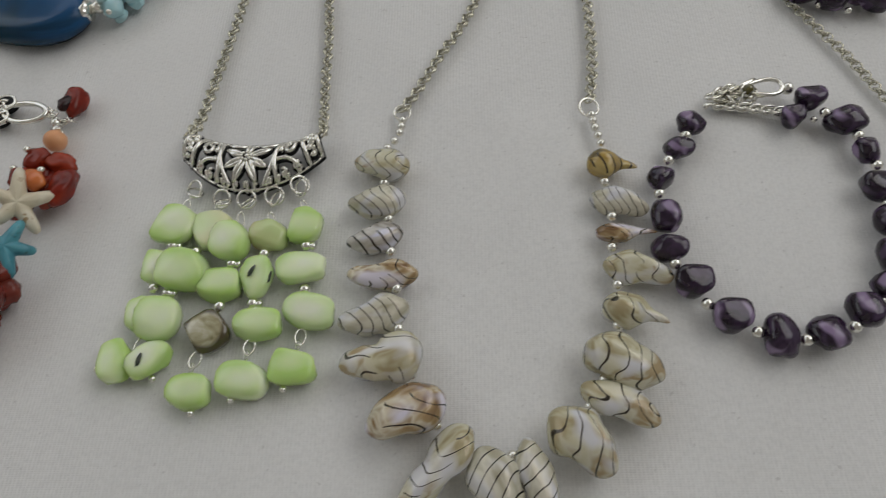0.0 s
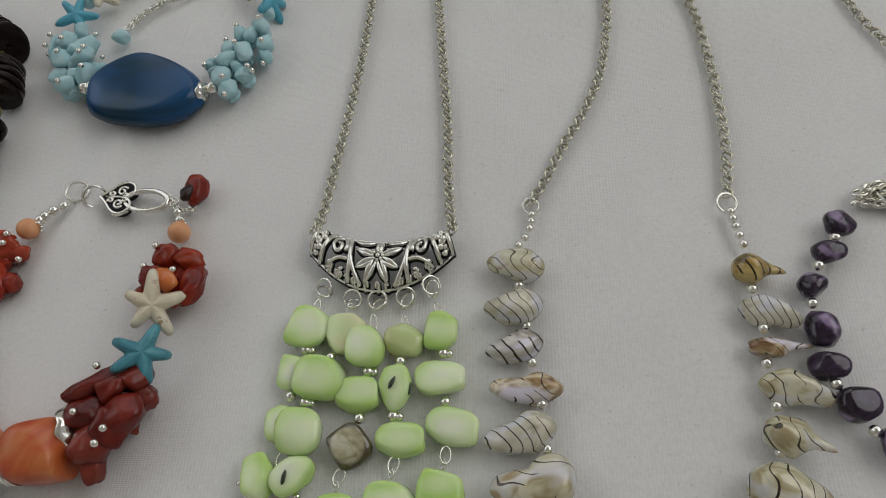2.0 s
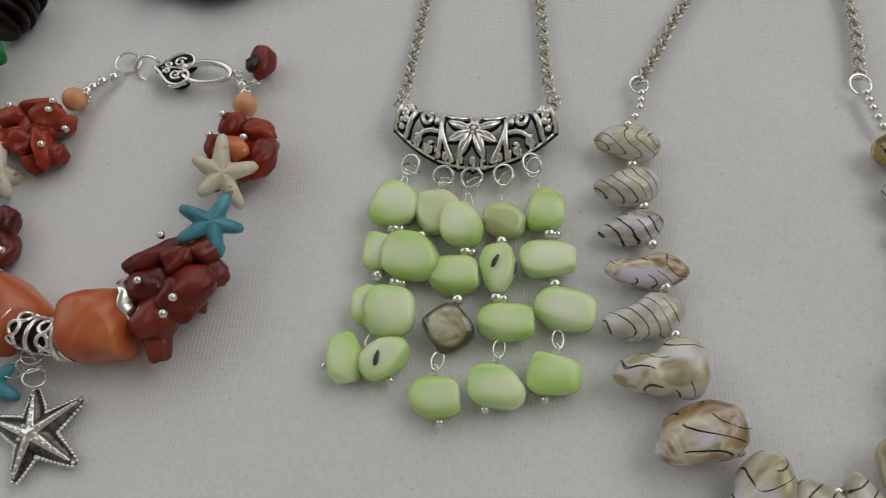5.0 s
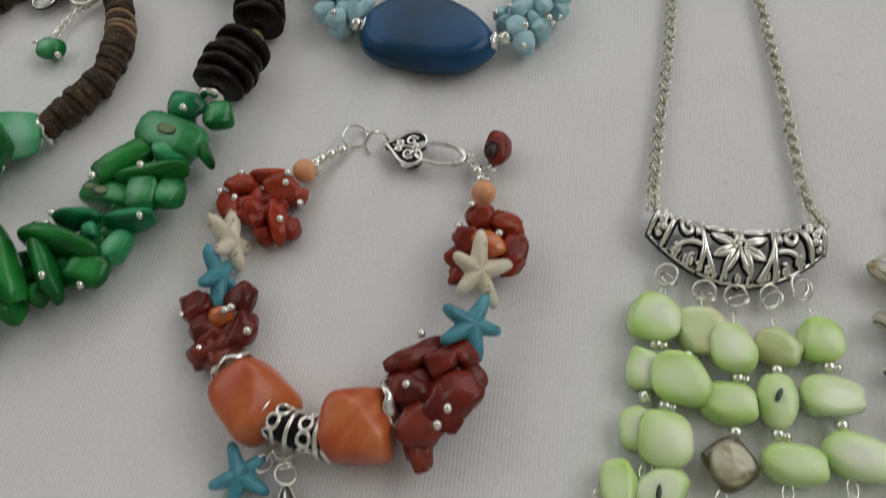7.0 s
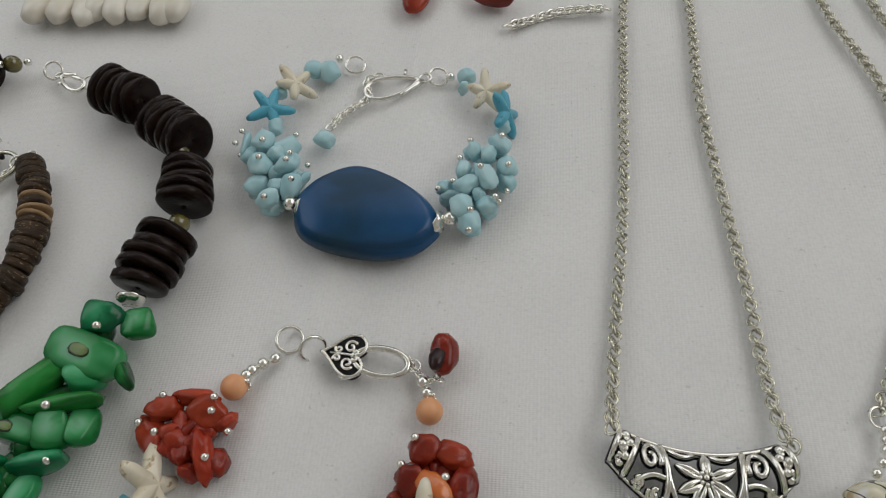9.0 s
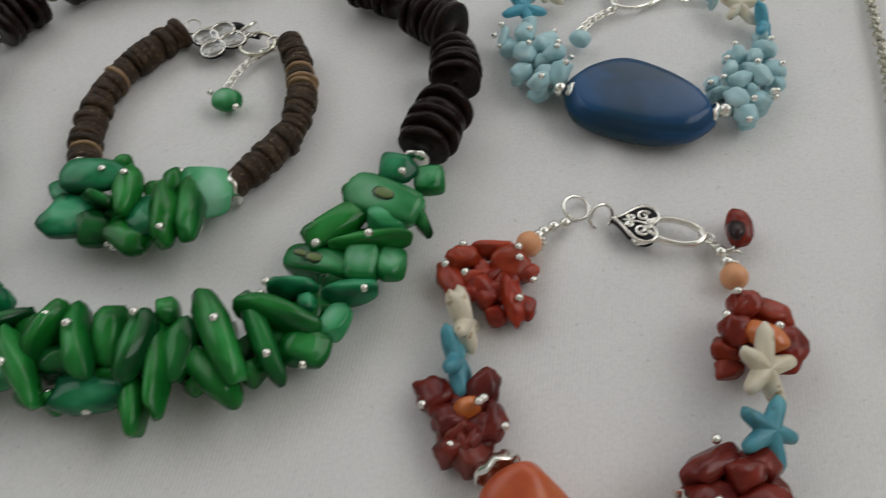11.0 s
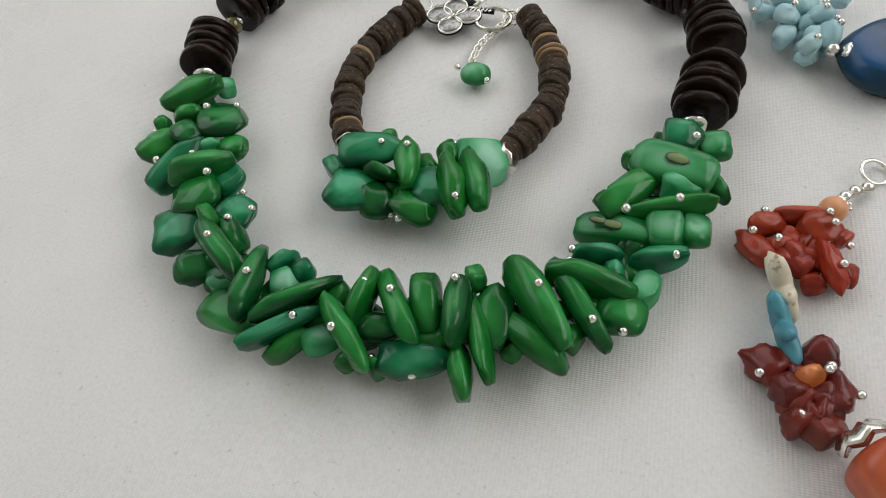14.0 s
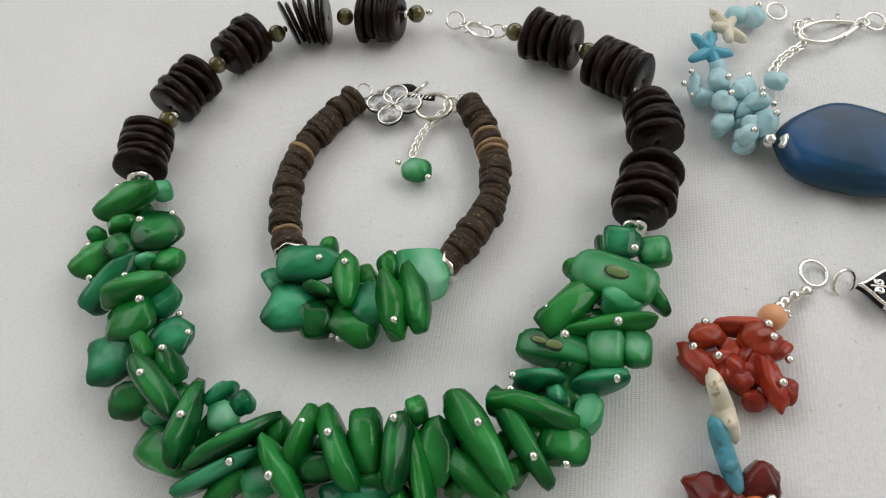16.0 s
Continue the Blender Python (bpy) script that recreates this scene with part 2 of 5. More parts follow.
GREEN_MID = dyed("mid_green_shell", (0.008, 0.16, 0.035), (0.07, 0.34, 0.13), (0.22, 0.50, 0.31), 0.8)
GREEN_TEAL = dyed("teal_green_shell", (0.003, 0.080, 0.032), (0.009, 0.19, 0.070), (0.06, 0.36, 0.18), 1.3)
GREEN_DARK = dyed("dark_green_shell", (0.003, 0.050, 0.012), (0.007, 0.115, 0.022), (0.022, 0.22, 0.048), 1.3)
OLIVE_SPOT = mottled("olive_spot", [(0.10, 0.16, 0.04), (0.15, 0.22, 0.06)], 2.0, 0.3, 0.1)
BLACK = mottled("dark_outline", [(0.01, 0.02, 0.008), (0.02, 0.03, 0.012)], 2.0, 0.3, 0.4)
DISC = mottled("dark_wood", [(0.006, 0.0026, 0.002), (0.012, 0.006, 0.0046), (0.022, 0.012, 0.009)], 3.0, 0.24, 0.06, relief=0.0002, shine=0.12)
COCO = mottled("coconut_shell", [(0.016, 0.009, 0.0055), (0.044, 0.026, 0.014), (0.078, 0.043, 0.020)], 2.5, 0.42, 0.06,
               [(0.030, 0.018, 0.010), (0.060, 0.037, 0.020), (0.018, 0.011, 0.007)], 0.0012, speck=(0.34, 0.23, 0.12), flecks=0.60, shine=0.2)
COCO_TAN = mottled("tan_coconut_shell", [(0.22, 0.12, 0.05), (0.36, 0.24, 0.12)], 2.5, 0.5, 0.1, relief=0.0003)
CATSEYE = mottled("olive_catseye", [(0.055, 0.045, 0.010), (0.11, 0.095, 0.022), (0.20, 0.17, 0.06)], 1.2, 0.15, 0.8)
WHITE_SHELL = mottled("white_shell", [(0.68, 0.62, 0.52), (0.78, 0.74, 0.66)], 1.2, 0.3, 0.4)


def cloth_material():
    m, tree, bsdf = nodes_of("white_cotton")
    tc = tree.nodes.new("ShaderNodeTexCoord")
    vec = tc.outputs["Object"]
    heights = []
    for axis, fine in (("X", 290.0), ("Y", 520.0)):
        w = tree.nodes.new("ShaderNodeTexWave")
        w.bands_direction = axis
        w.inputs["Scale"].default_value, w.inputs["Distortion"].default_value = fine, 1.8
        w.inputs["Detail"].default_value, w.inputs["Detail Scale"].default_value = 2.0, 0.25
        tree.links.new(vec, w.inputs["Vector"])
        heights.append(w.outputs["Fac"])
    weave = tree.nodes.new("ShaderNodeMath")
    weave.operation, weave.inputs[1].default_value = "MULTIPLY_ADD", 0.45
    tree.links.new(heights[1], weave.inputs[0])
    tree.links.new(heights[0], weave.inputs[2])
    soft = noise_of(tree, vec, 260, 3, 0.6)
    total = tree.nodes.new("ShaderNodeMath")
    total.operation = "MULTIPLY_ADD"
    total.inputs[1].default_value = 1.2
    tree.links.new(soft, total.inputs[0])
    tree.links.new(weave.outputs[0], total.inputs[2])
    bump(tree, bsdf, total.outputs[0], 0.30, 0.00016)
    base = ramp(tree, noise_of(tree, vec, 14, 4, 0.6), [(0.3, (0.74, 0.735, 0.725)), (0.7, (0.80, 0.795, 0.785))])
    slub = ramp(tree, noise_of(tree, vec, 900, 2, 0.6), [(0.3, (0.92, 0.92, 0.92)), (0.6, (1, 1, 1))])
    base = mix(tree, 1.0, base, slub, "MULTIPLY")
    fleck = ramp(tree, noise_of(tree, vec, 640, 1, 0.4), [(0.73, (0, 0, 0)), (0.80, (0.26, 0.26, 0.26))])
    tree.links.new(mix(tree, fleck, base, (0.25, 0.23, 0.22)), bsdf.inputs["Base Color"])
    gloss(bsdf, 0.9)
    bsdf.inputs["Sheen Weight"].default_value = 0.15
    return m


CLOTH = cloth_material()
PAINT = mottled("wall_paint", [(0.82, 0.81, 0.79), (0.86, 0.85, 0.83)], 1.0, 0.8, 0.0)
FLOORING = mottled("floor_boards", [(0.36, 0.28, 0.20), (0.44, 0.35, 0.26)], 2.0, 0.5, 0.1)
WOOD = mottled("table_wood", [(0.22, 0.13, 0.07), (0.30, 0.19, 0.11)], 3.0, 0.5, 0.1)


# ---- shapes ----
def smooth(bm):
    for f in bm.faces:
        f.smooth = True
    return bm


def mesh_of(name, bm, material):
    bmesh.ops.recalc_face_normals(bm, faces=bm.faces)
    me = bpy.data.meshes.new(name)
    bm.to_mesh(me)
    bm.free()
    me.materials.append(material)
    return me


def part(name, bm, material, parent=None, label=""):
    ob = new(name, bm if isinstance(bm, bpy.types.Mesh) else mesh_of(name, bm, material))
    if parent:
        ob.parent = parent
    return tagged(ob, label)


def thing(name, label, category, x, y, group=""):
    """An empty at the thing's base, in centimetres on the cloth."""
    ob = new(name)
    ob.empty_display_size = 0.01
    ob.location = (x * CM, y * CM, 0)
    return tagged(ob, label, category, group)


def put(name, me, parent, x, y, z, size=(1, 1, 1), turn=(0, 0, 0), label=""):
    """One piece on a shared mesh; place and size in centimetres, turn in degrees, both in the world."""
    ob = new(name, me)
    ob.parent = parent
    base = parent.matrix_basis.translation
    ob.location = (x * CM - base.x, y * CM - base.y, z * CM - base.z)
    ob.rotation_euler = [radians(a) for a in turn]
    ob.scale = [s * CM for s in size]
    return tagged(ob, label)


def box(bm, x0, y0, z0, x1, y1, z1):
    m = Matrix.Translation(((x0 + x1) / 2, (y0 + y1) / 2, (z0 + z1) / 2)) @ Matrix.Diagonal((x1 - x0, y1 - y0, z1 - z0, 1))
    bmesh.ops.create_cube(bm, size=1, matrix=m)
    return bm


def pebble(name, material, seed, square=0.8, rough=0.12, taper=0.0, sub=3, freq=1.3, dent=0.0, cuts=0, flat=None):
    """A tumbled piece one unit across: a rounded block with a random swell, a taper and a shallow hollow."""
    bm = bmesh.new()
    bmesh.ops.create_icosphere(bm, subdivisions=sub, radius=1)
    own = random.Random(seed)
    facets = [Vector((own.uniform(-1, 1), own.uniform(-1, 1), own.uniform(-0.4, 1))).normalized() for _ in range(cuts)]
    off = Vector((seed * 7.31, seed * 3.17, seed * 1.93))
    for v in bm.verts:
        n = v.co.normalized()
        p = Vector([math.copysign(abs(c) ** e, c) for c, e in zip(n, (square, square, flat or square))])
        p *= 1 + rough * noise.noise(n * freq + off) * 2
        k = 1 - taper * (p.x + 1) / 2
        p.y, p.z = p.y * k, p.z * k
        for f in facets:
            over = p.dot(f) - 0.80
            if over > 0:
                p -= f * (over * 0.75)
        if dent:
            p.z -= dent * math.exp(-((p.x - 0.1) ** 2 + p.y ** 2) * 5) * (1 if p.z > 0 else 0)
        v.co = p * 0.5
    return mesh_of(name, smooth(bm), material)


def tube(bm, points, r, closed=False, sides=7, taper=None):
    """A round wire through the points."""
    pts = [Vector(p) for p in points]
    n = len(pts)
    rings, up = [], None
    for i, p in enumerate(pts):
        a, b = (pts[i - 1], pts[(i + 1) % n]) if closed else (pts[max(0, i - 1)], pts[min(n - 1, i + 1)])
        d = (b - a).normalized()
        if up is None:
            up = Vector((0, 0, 1)) if abs(d.z) < 0.9 else Vector((1, 0, 0))
        side = d.cross(up).normalized()
        up = side.cross(d).normalized()
        rr = r * (taper(i / (n - 1)) if taper else 1)
        rings.append([bm.verts.new(p + (side * math.cos(q) + up * math.sin(q)) * rr) for q in (2 * math.pi * k / sides for k in range(sides))])
    for i in range(n if closed else n - 1):
        a, b = rings[i], rings[(i + 1) % n]
        for k in range(sides):
            f = bm.faces.new((a[k], a[(k + 1) % sides], b[(k + 1) % sides], b[k]))
            f.smooth = True
    if not closed:
        bm.faces.new(rings[0][::-1])
        bm.faces.new(rings[-1])
    return bm


def circle(cx, cy, rx, ry=None, n=20, z=0.0, turn=0.0, tilt=0.0):
    ry = ry or rx
    out = []
    for i in range(n):
        a = 2 * math.pi * i / n
        x, y = rx * math.cos(a), ry * math.sin(a)
        out.append((cx + x * math.cos(turn) - y * math.sin(turn), cy + x * math.sin(turn) + y * math.cos(turn), z + tilt * math.sin(a)))
    return out


def lathe(bm, profile, sides=20):
    """A turned solid about x: profile of (x, radius)."""
    rings = [[bm.verts.new((x, r * math.cos(2 * math.pi * k / sides), r * math.sin(2 * math.pi * k / sides))) for k in range(sides)] for x, r in profile]
    for a, b in zip(rings, rings[1:]):
        for k in range(sides):
            bm.faces.new((a[k], a[(k + 1) % sides], b[(k + 1) % sides], b[k])).smooth = True
    bm.faces.new(rings[0][::-1])
    bm.faces.new(rings[-1])
    return bm


def finger_star(seed, width=0.225, thick=0.26, steps=100, rings=7):
    """A carved starfish bead of radius 1: five blunt fingers of uneven length, domed on both faces."""
    own = random.Random(seed)
    reach = [own.uniform(0.84, 1.20) for _ in range(5)]
    swing = [own.uniform(-0.20, 0.20) for _ in range(5)]
    bm = bmesh.new()
    outline = []
    for i in range(steps):
        a = 2 * math.pi * i / steps
        best = 0.0
        for k in range(5):
            off = abs((a - 2 * math.pi * k / 5 - swing[k] + math.pi) % (2 * math.pi) - math.pi)
            if off > 1.2:
                continue
            base, tip = width * 1.35, width * 0.74
            c = reach[k] - tip
            slope = (base - tip) / c
            r = base / (math.sin(off) + slope * math.cos(off))
            if r * math.cos(off) > c:
                r = c * math.cos(off) + math.sqrt(max(0.0, tip * tip - (c * math.sin(off)) ** 2))
            best = max(best, r)
        outline.append((a, best))
    smoothed = [(a, (outline[i - 1][1] + 2 * r + outline[(i + 1) % steps][1]) / 4) for i, (a, r) in enumerate(outline)]
    rim = None
    for side in (1, -1):
        last = None
        tip = bm.verts.new((0, 0, side * thick))
        for j in range(1, rings + 1):
            k = j / rings
            if j == rings and side == -1:
                row = rim
            else:
                row = [bm.verts.new((r * k * math.cos(a), r * k * math.sin(a), side * thick * math.sqrt(max(0.0, 1 - k ** 3)) * (0.95 * (1 - k) + k * (0.40 + 0.60 * min(1.0, r))))) for a, r in smoothed]
            for i in range(steps):
                q = (i + 1) % steps
                bm.faces.new((tip, row[i], row[q]) if last is None else (last[i], row[i], row[q], last[q]))
            last = row
        rim = last
    return smooth(bm)


def disc_shape(name, material, seed, hole=0.12, bevel=0.10):
    """A worn flat disc, one unit across, its axis along x, half a unit thick each way scaled later."""
    bm = bmesh.new()
    sides, prof = 24, [(-0.5, 0.30), (-0.5, 0.44), (-0.28, 0.5), (0.28, 0.5), (0.5, 0.44), (0.5, 0.30), (0.46, hole), (-0.46, hole)]
    rings = []
    for x, r in prof:
        ring = []
        for k in range(sides):
            a = 2 * math.pi * k / sides
            q = r * (1 + 0.09 * noise.noise((math.cos(a) + seed * 3, math.sin(a), seed)))
            ring.append(bm.verts.new((x, q * math.cos(a), q * math.sin(a))))
        rings.append(ring)
    for i in range(len(rings)):
        a, b = rings[i], rings[(i + 1) % len(rings)]
        for k in range(sides):
            bm.faces.new((a[k], a[(k + 1) % sides], b[(k + 1) % sides], b[k])).smooth = True
    return mesh_of(name, bm, material)


def glide(points, step):
    """Points every step along a smooth curve through the given ones."""
    p = [Vector((*q, 0)) if len(q) == 2 else Vector(q) for q in points]
    p = [p[0] * 2 - p[1], *p, p[-1] * 2 - p[-2]]
    fine = []
    for i in range(1, len(p) - 2):
        for k in range(24):
            u = k / 24
            fine.append(0.5 * (2 * p[i] + (p[i + 1] - p[i - 1]) * u + (2 * p[i - 1] - 5 * p[i] + 4 * p[i + 1] - p[i + 2]) * u * u
                               + (3 * p[i] - p[i - 1] - 3 * p[i + 1] + p[i + 2]) * u ** 3))
    fine.append(p[-2])
    out, left = [fine[0]], step
    for a, b in zip(fine, fine[1:]):
        d = (b - a).length
        while d >= left > 0:
            a = a + (b - a) * (left / d)
            d = (b - a).length
            out.append(a)
            left = step
        left -= d
    return out


rng = random.Random(4)


def unit_ball():
    bm = bmesh.new()
    bmesh.ops.create_uvsphere(bm, u_segments=14, v_segments=9, radius=0.5)
    return smooth(bm)


BALL = mesh_of("silver_ball", unit_ball(), SILVER)
LINK = mesh_of("link", tube(tube(bmesh.new(), circle(-0.09, 0, 0.47, 0.38, 14, 0.05), 0.062, True, 6), circle(0.09, 0, 0.47, 0.38, 14, -0.05), 0.062, True, 6), CHAIN)
LINK_BRIGHT = mesh_of("bright_link", tube(bmesh.new(), circle(0, 0, 0.5, 0.32, 14), 0.11, True, 6), SILVER)
RING = mesh_of("ring", tube(bmesh.new(), circle(0, 0, 0.5, 0.5, 20), 0.075, True, 7), SILVER)
LOOP = mesh_of("loop", tube(bmesh.new(), circle(0, 0, 0.5, 0.36, 16), 0.07, True, 6), SILVER)


def chain(parent, path, z=0.18, size=0.46, step=0.25, me=LINK, name="chain_link"):
    pts = glide(path, step)
    for i, p in enumerate(pts):
        d = pts[min(i + 1, len(pts) - 1)] - pts[max(i - 1, 0)]
        yaw = math.degrees(math.atan2(d.y, d.x))
        put(name, me, parent, p.x, p.y, z + (p.z if p.z else 0), (size, size, size), (62 + rng.uniform(-10, 10) if i % 2 else -28 + rng.uniform(-10, 10), 0, yaw + (16 if i % 2 else -16) + rng.uniform(-7, 7)))


def balls(parent, rows, size, name="silver_bead"):
    for x, y, z in rows:
        put(name, BALL, parent, x, y, max(z, size / 2), (size, size, size * 0.94))


def sub(name, me, body, label=""):
    """A piece of a part, sharing the part's own place."""
    ob = new(name, me)
    ob.parent = body
    return tagged(ob, label)


def pins(parent, rows, size=0.2, lift=0.0):
    """Round pin heads, each with its short wire stem."""
    for x, y, z in rows:
        put("pin_head", BALL, parent, x, y, z + lift, (size, size, size))


def pebbles(name, meshes, parent, rows, tip=0.0, pick=None, swell=1.0, broad=0.0):
    for i, (x, y, z, long, wide, high, yaw) in enumerate(rows):
        me = pick[i] if pick and i in pick else meshes[rng.randrange(len(meshes))]
        put(name, me, parent, x, y, max(z, high * 0.4), (long * swell, (wide + broad) * swell, high), (rng.uniform(-tip, tip), rng.uniform(-tip, tip), yaw))


# ---- an unseen room, plain and closed, added to bounce light; the table and its cloth ----
def wall_with_window(name, x0, x1, lo, hi, z0, z1, opening):
    """A wall along y with one window hole."""
    a, b, c, d = opening
    bm = bmesh.new()
    for y0, y1, e, f in ((lo, a, z0, z1), (b, hi, z0, z1), (a, b, z0, c), (a, b, d, z1)):
        box(bm, x0, y0, e, x1, y1, f)
    return tagged(part(name, bm, PAINT), "unseen off-white wall, added with a window opening for the light", "wall", "", "structure")


wall_with_window("wall_west", -1.77, -1.65, -2.02, 1.92, -0.75, 2.15, (-0.1, 1.6, 0.80, 2.00))
wall_with_window("wall_east", 1.25, 1.37, -2.02, 1.92, -0.75, 2.15, (-0.15, 1.55, 0.80, 2.00))
tagged(part("wall_south", box(bmesh.new(), -1.77, -2.14, -0.75, 1.37, -2.02, 2.15), PAINT), "plain off-white painted wall", "wall", "", "structure")
bm = bmesh.new()
for x0, x1, e, f in ((-1.77, -1.35, -0.75, 2.15), (0.95, 1.37, -0.75, 2.15), (-1.35, 0.95, -0.75, 0.80), (-1.35, 0.95, 2.00, 2.15)):
    box(bm, x0, 1.92, e, x1, 2.04, f)
tagged(part("wall_north", bm, PAINT), "unseen off-white wall, added with a broad window opening for the light", "wall", "", "structure")
tagged(part("ceiling", box(bmesh.new(), -1.77, -2.14, 2.15, 1.37, 2.04, 2.25), PAINT), "plain white ceiling", "ceiling", "", "structure")
tagged(part("floor", box(bmesh.new(), -1.77, -2.14, -0.85, 1.37, 2.04, -0.75), FLOORING), "pale brown wooden floor", "floor", "", "structure")

table = new("table")
table.location = (-0.2, 0.25, -0.75)
tagged(table, "plain wooden table under a white tablecloth", "table")
part("tabletop", box(bmesh.new(), -0.85, -0.5, 0.712, 0.85, 0.5, 0.744), WOOD, table)
for sx in (-0.78, 0.74):
    for sy in (-0.44, 0.40):
        part("leg", box(bmesh.new(), sx, sy, 0, sx + 0.045, sy + 0.045, 0.7115), WOOD, table)


def cloth_height(x, y):
    """Metres: a faint waviness and two pressed folds."""
    h = 0.0007 * noise.noise((x * 9, y * 9, 0.3)) + 0.0003 * noise.noise((x * 30, y * 30, 2.0))
    d = (x + 0.186) - (y - 0.22) * 0.19
    h += 0.0024 * math.exp(-(d / 0.006) ** 2) * (1 if y > 0.2 else math.exp(-((y - 0.2) / 0.03) ** 2))
    e = (x + 0.135) - (y - 0.30) * 0.28
    h += 0.0018 * math.exp(-(e / 0.007) ** 2) * (1 if y > 0.28 else math.exp(-((y - 0.28) / 0.03) ** 2))
    return h - 0.0009


bm = bmesh.new()
nx, ny = 300, 180
grid = [[None] * (ny + 1) for _ in range(nx + 1)]
for i in range(nx + 1):
    for j in range(ny + 1):
        x, y = -1.06 + 1.72 * i / nx, -0.26 + 1.02 * j / ny
        grid[i][j] = bm.verts.new((x, y, cloth_height(x, y)))
for i in range(nx):
    for j in range(ny):
        bm.faces.new((grid[i][j], grid[i + 1][j], grid[i + 1][j + 1], grid[i][j + 1])).smooth = True
tagged(part("tablecloth", bm, CLOTH), "white woven cotton tablecloth with faint pressed folds", "tablecloth", "", "structure")


# ---- lime shell pendant necklace ----
LIME_TOP = [
    (-9.45, 16.14, 0.4, 1.36, 1.27, 0.65, -8), (-8.18, 15.94, 0.3, 1.26, 1.36, 0.65, 0), (-7.43, 15.42, 0.5, 1.18, 1.19, 0.65, -2),
    (-6.27, 15.66, 0.35, 1.14, 1, 0.65, -2), (-5.2, 15.96, 0.35, 1.07, 1.13, 0.65, 0), (-9.65, 14.66, 0.3, 0.99, 1.14, 0.65, 0),
    (-8.76, 14.43, 0.5, 1.52, 1.25, 0.65, -6), (-7.6, 13.98, 0.32, 1.33, 1.1, 0.65, 4), (-6.47, 14.14, 0.4, 1.28, 0.95, 0.65, -90),
    (-5.11, 14.45, 0.4, 1.42, 1.1, 0.65, 6),
]
LIME_LOW = [
    (-9.76, 13.07, 0.3, 0.97, 1.07, 0.65, 1), (-9.23, 12.84, 0.5, 1.29, 1.39, 0.65, -1), (-7.72, 12.42, 0.35, 1.16, 1.16, 0.6, 38),
    (-6.19, 12.62, 0.4, 1.42, 0.99, 0.65, 1), (-4.7, 12.98, 0.4, 1.52, 1.1, 0.65, -9), (-10.29, 11.57, 0.35, 1.18, 0.86, 0.65, -79),
    (-9.27, 11.61, 0.35, 1.25, 0.97, 0.65, 33), (-7.91, 10.63, 0.35, 1.24, 1.04, 0.65, 3), (-6.4, 10.93, 0.35, 1.41, 0.98, 0.65, -4),
    (-5.05, 11.27, 0.35, 1.3, 1.08, 0.65, -2),
]
LIME_BALLS = [
    (-9.38, 15.42, 0.3), (-8.57, 15.15, 0.3), (-7.35, 14.7, 0.3), (-6.36, 15.01, 0.3), (-5.07, 15.26, 0.3), (-9.67, 13.93, 0.3), (-9.19, 13.75, 0.3),
    (-7.49, 13.26, 0.3), (-6.49, 13.33, 0.3), (-4.96, 13.74, 0.3),
]
LIME_TIPS = [
    (-10.83, 11.39, 0.25), (-9.1, 11.06, 0.25), (-7.79, 10.05, 0.25), (-6.71, 10.4, 0.25), (-5.26, 10.68, 0.25),
]
LIME_RINGS = [
    (-9.06, 17.56, 0.3), (-8.07, 17.13, 0.3), (-7.24, 17.08, 0.3), (-6.33, 17.18, 0.3), (-5.53, 17.58, 0.3),
]
LIME_LOOPS = [
    (-9.65, 12.03, 0.3), (-7.93, 11.54, 0.3), (-6.39, 11.9, 0.3), (-4.92, 12.17, 0.3),
]
LIME_WIRES = [
    (-9.2, 16.74, 0.35), (-8.1, 16.6, 0.35), (-7.29, 16.19, 0.35), (-6.28, 16.15, 0.35), (-5.25, 16.58, 0.35),
]
LIME_CHAIN_A = [(-9.48, 19.6, 0.5), (-9.4, 20.5, 0.12), (-9.17, 23.1), (-8.93, 25.3), (-8.7, 28.1), (-8.49, 32.7), (-8.27, 37.3), (-7.8, 42.0), (-7.0, 43.6)]
LIME_CHAIN_B = [(-4.85, 19.4, 0.5), (-4.98, 20.3, 0.12), (-5.12, 22.2), (-5.2, 24.5), (-5.5, 28.0), (-5.78, 32.5), (-5.66, 37.3), (-6.0, 41.8), (-7.0, 43.6)]
SLOTS = [(-9.42, 11.5, 0.66, 82), (-6.52, 14.2, 0.74, 65), (-6.02, 14.07, 0.55, 80), (-5.58, 14.3, 0.6, 85), (-4.41, 12.92, 0.62, 85)]
pendant = thing("pendant_necklace", "silver chain necklace, scrollwork bar and lime green shell fringe, on cloth", "necklace", -7.1, 16)
lime = [pebble("lime_bead", LIME, s, 0.72, 0.07, 0.10 * (s % 3), cuts=1, flat=0.42) for s in range(9)]
blush = pebble("blushed_bead", LIME_BLUSH, 31, 0.74, 0.07, 0.08, cuts=1, flat=0.42)
lime_slot = pebble("lime_bead", LIME, 9, 0.82, 0.08, 0.1, dent=0.2, cuts=2, flat=0.5)
tan = pebble("tan_bead", LIME_TAN, 6, 0.84, 0.08, cuts=2, flat=0.5)
smoky = pebble("smoky_bead", SMOKE, 7, 0.60, 0.06, cuts=3, flat=0.4)
pebbles("shell_bead", lime, pendant, LIME_TOP, 5, {1: blush, 3: tan, 8: lime_slot}, 1.06)
pebbles("shell_bead", lime, pendant, LIME_LOW, 5, {2: smoky, 6: lime_slot, 9: lime[2]}, 1.06)
# near-black slivers laid on the beads paint the shade inside their slots
slot = pebble("slot", BLACK, 3, 0.9, 0.1, sub=2)
for x, y, z, turn in SLOTS:
    put("dark_slot", slot, pendant, x, y, z, (0.42, 0.13, 0.10), (0, 0, turn))
balls(pendant, LIME_BALLS, 0.36)
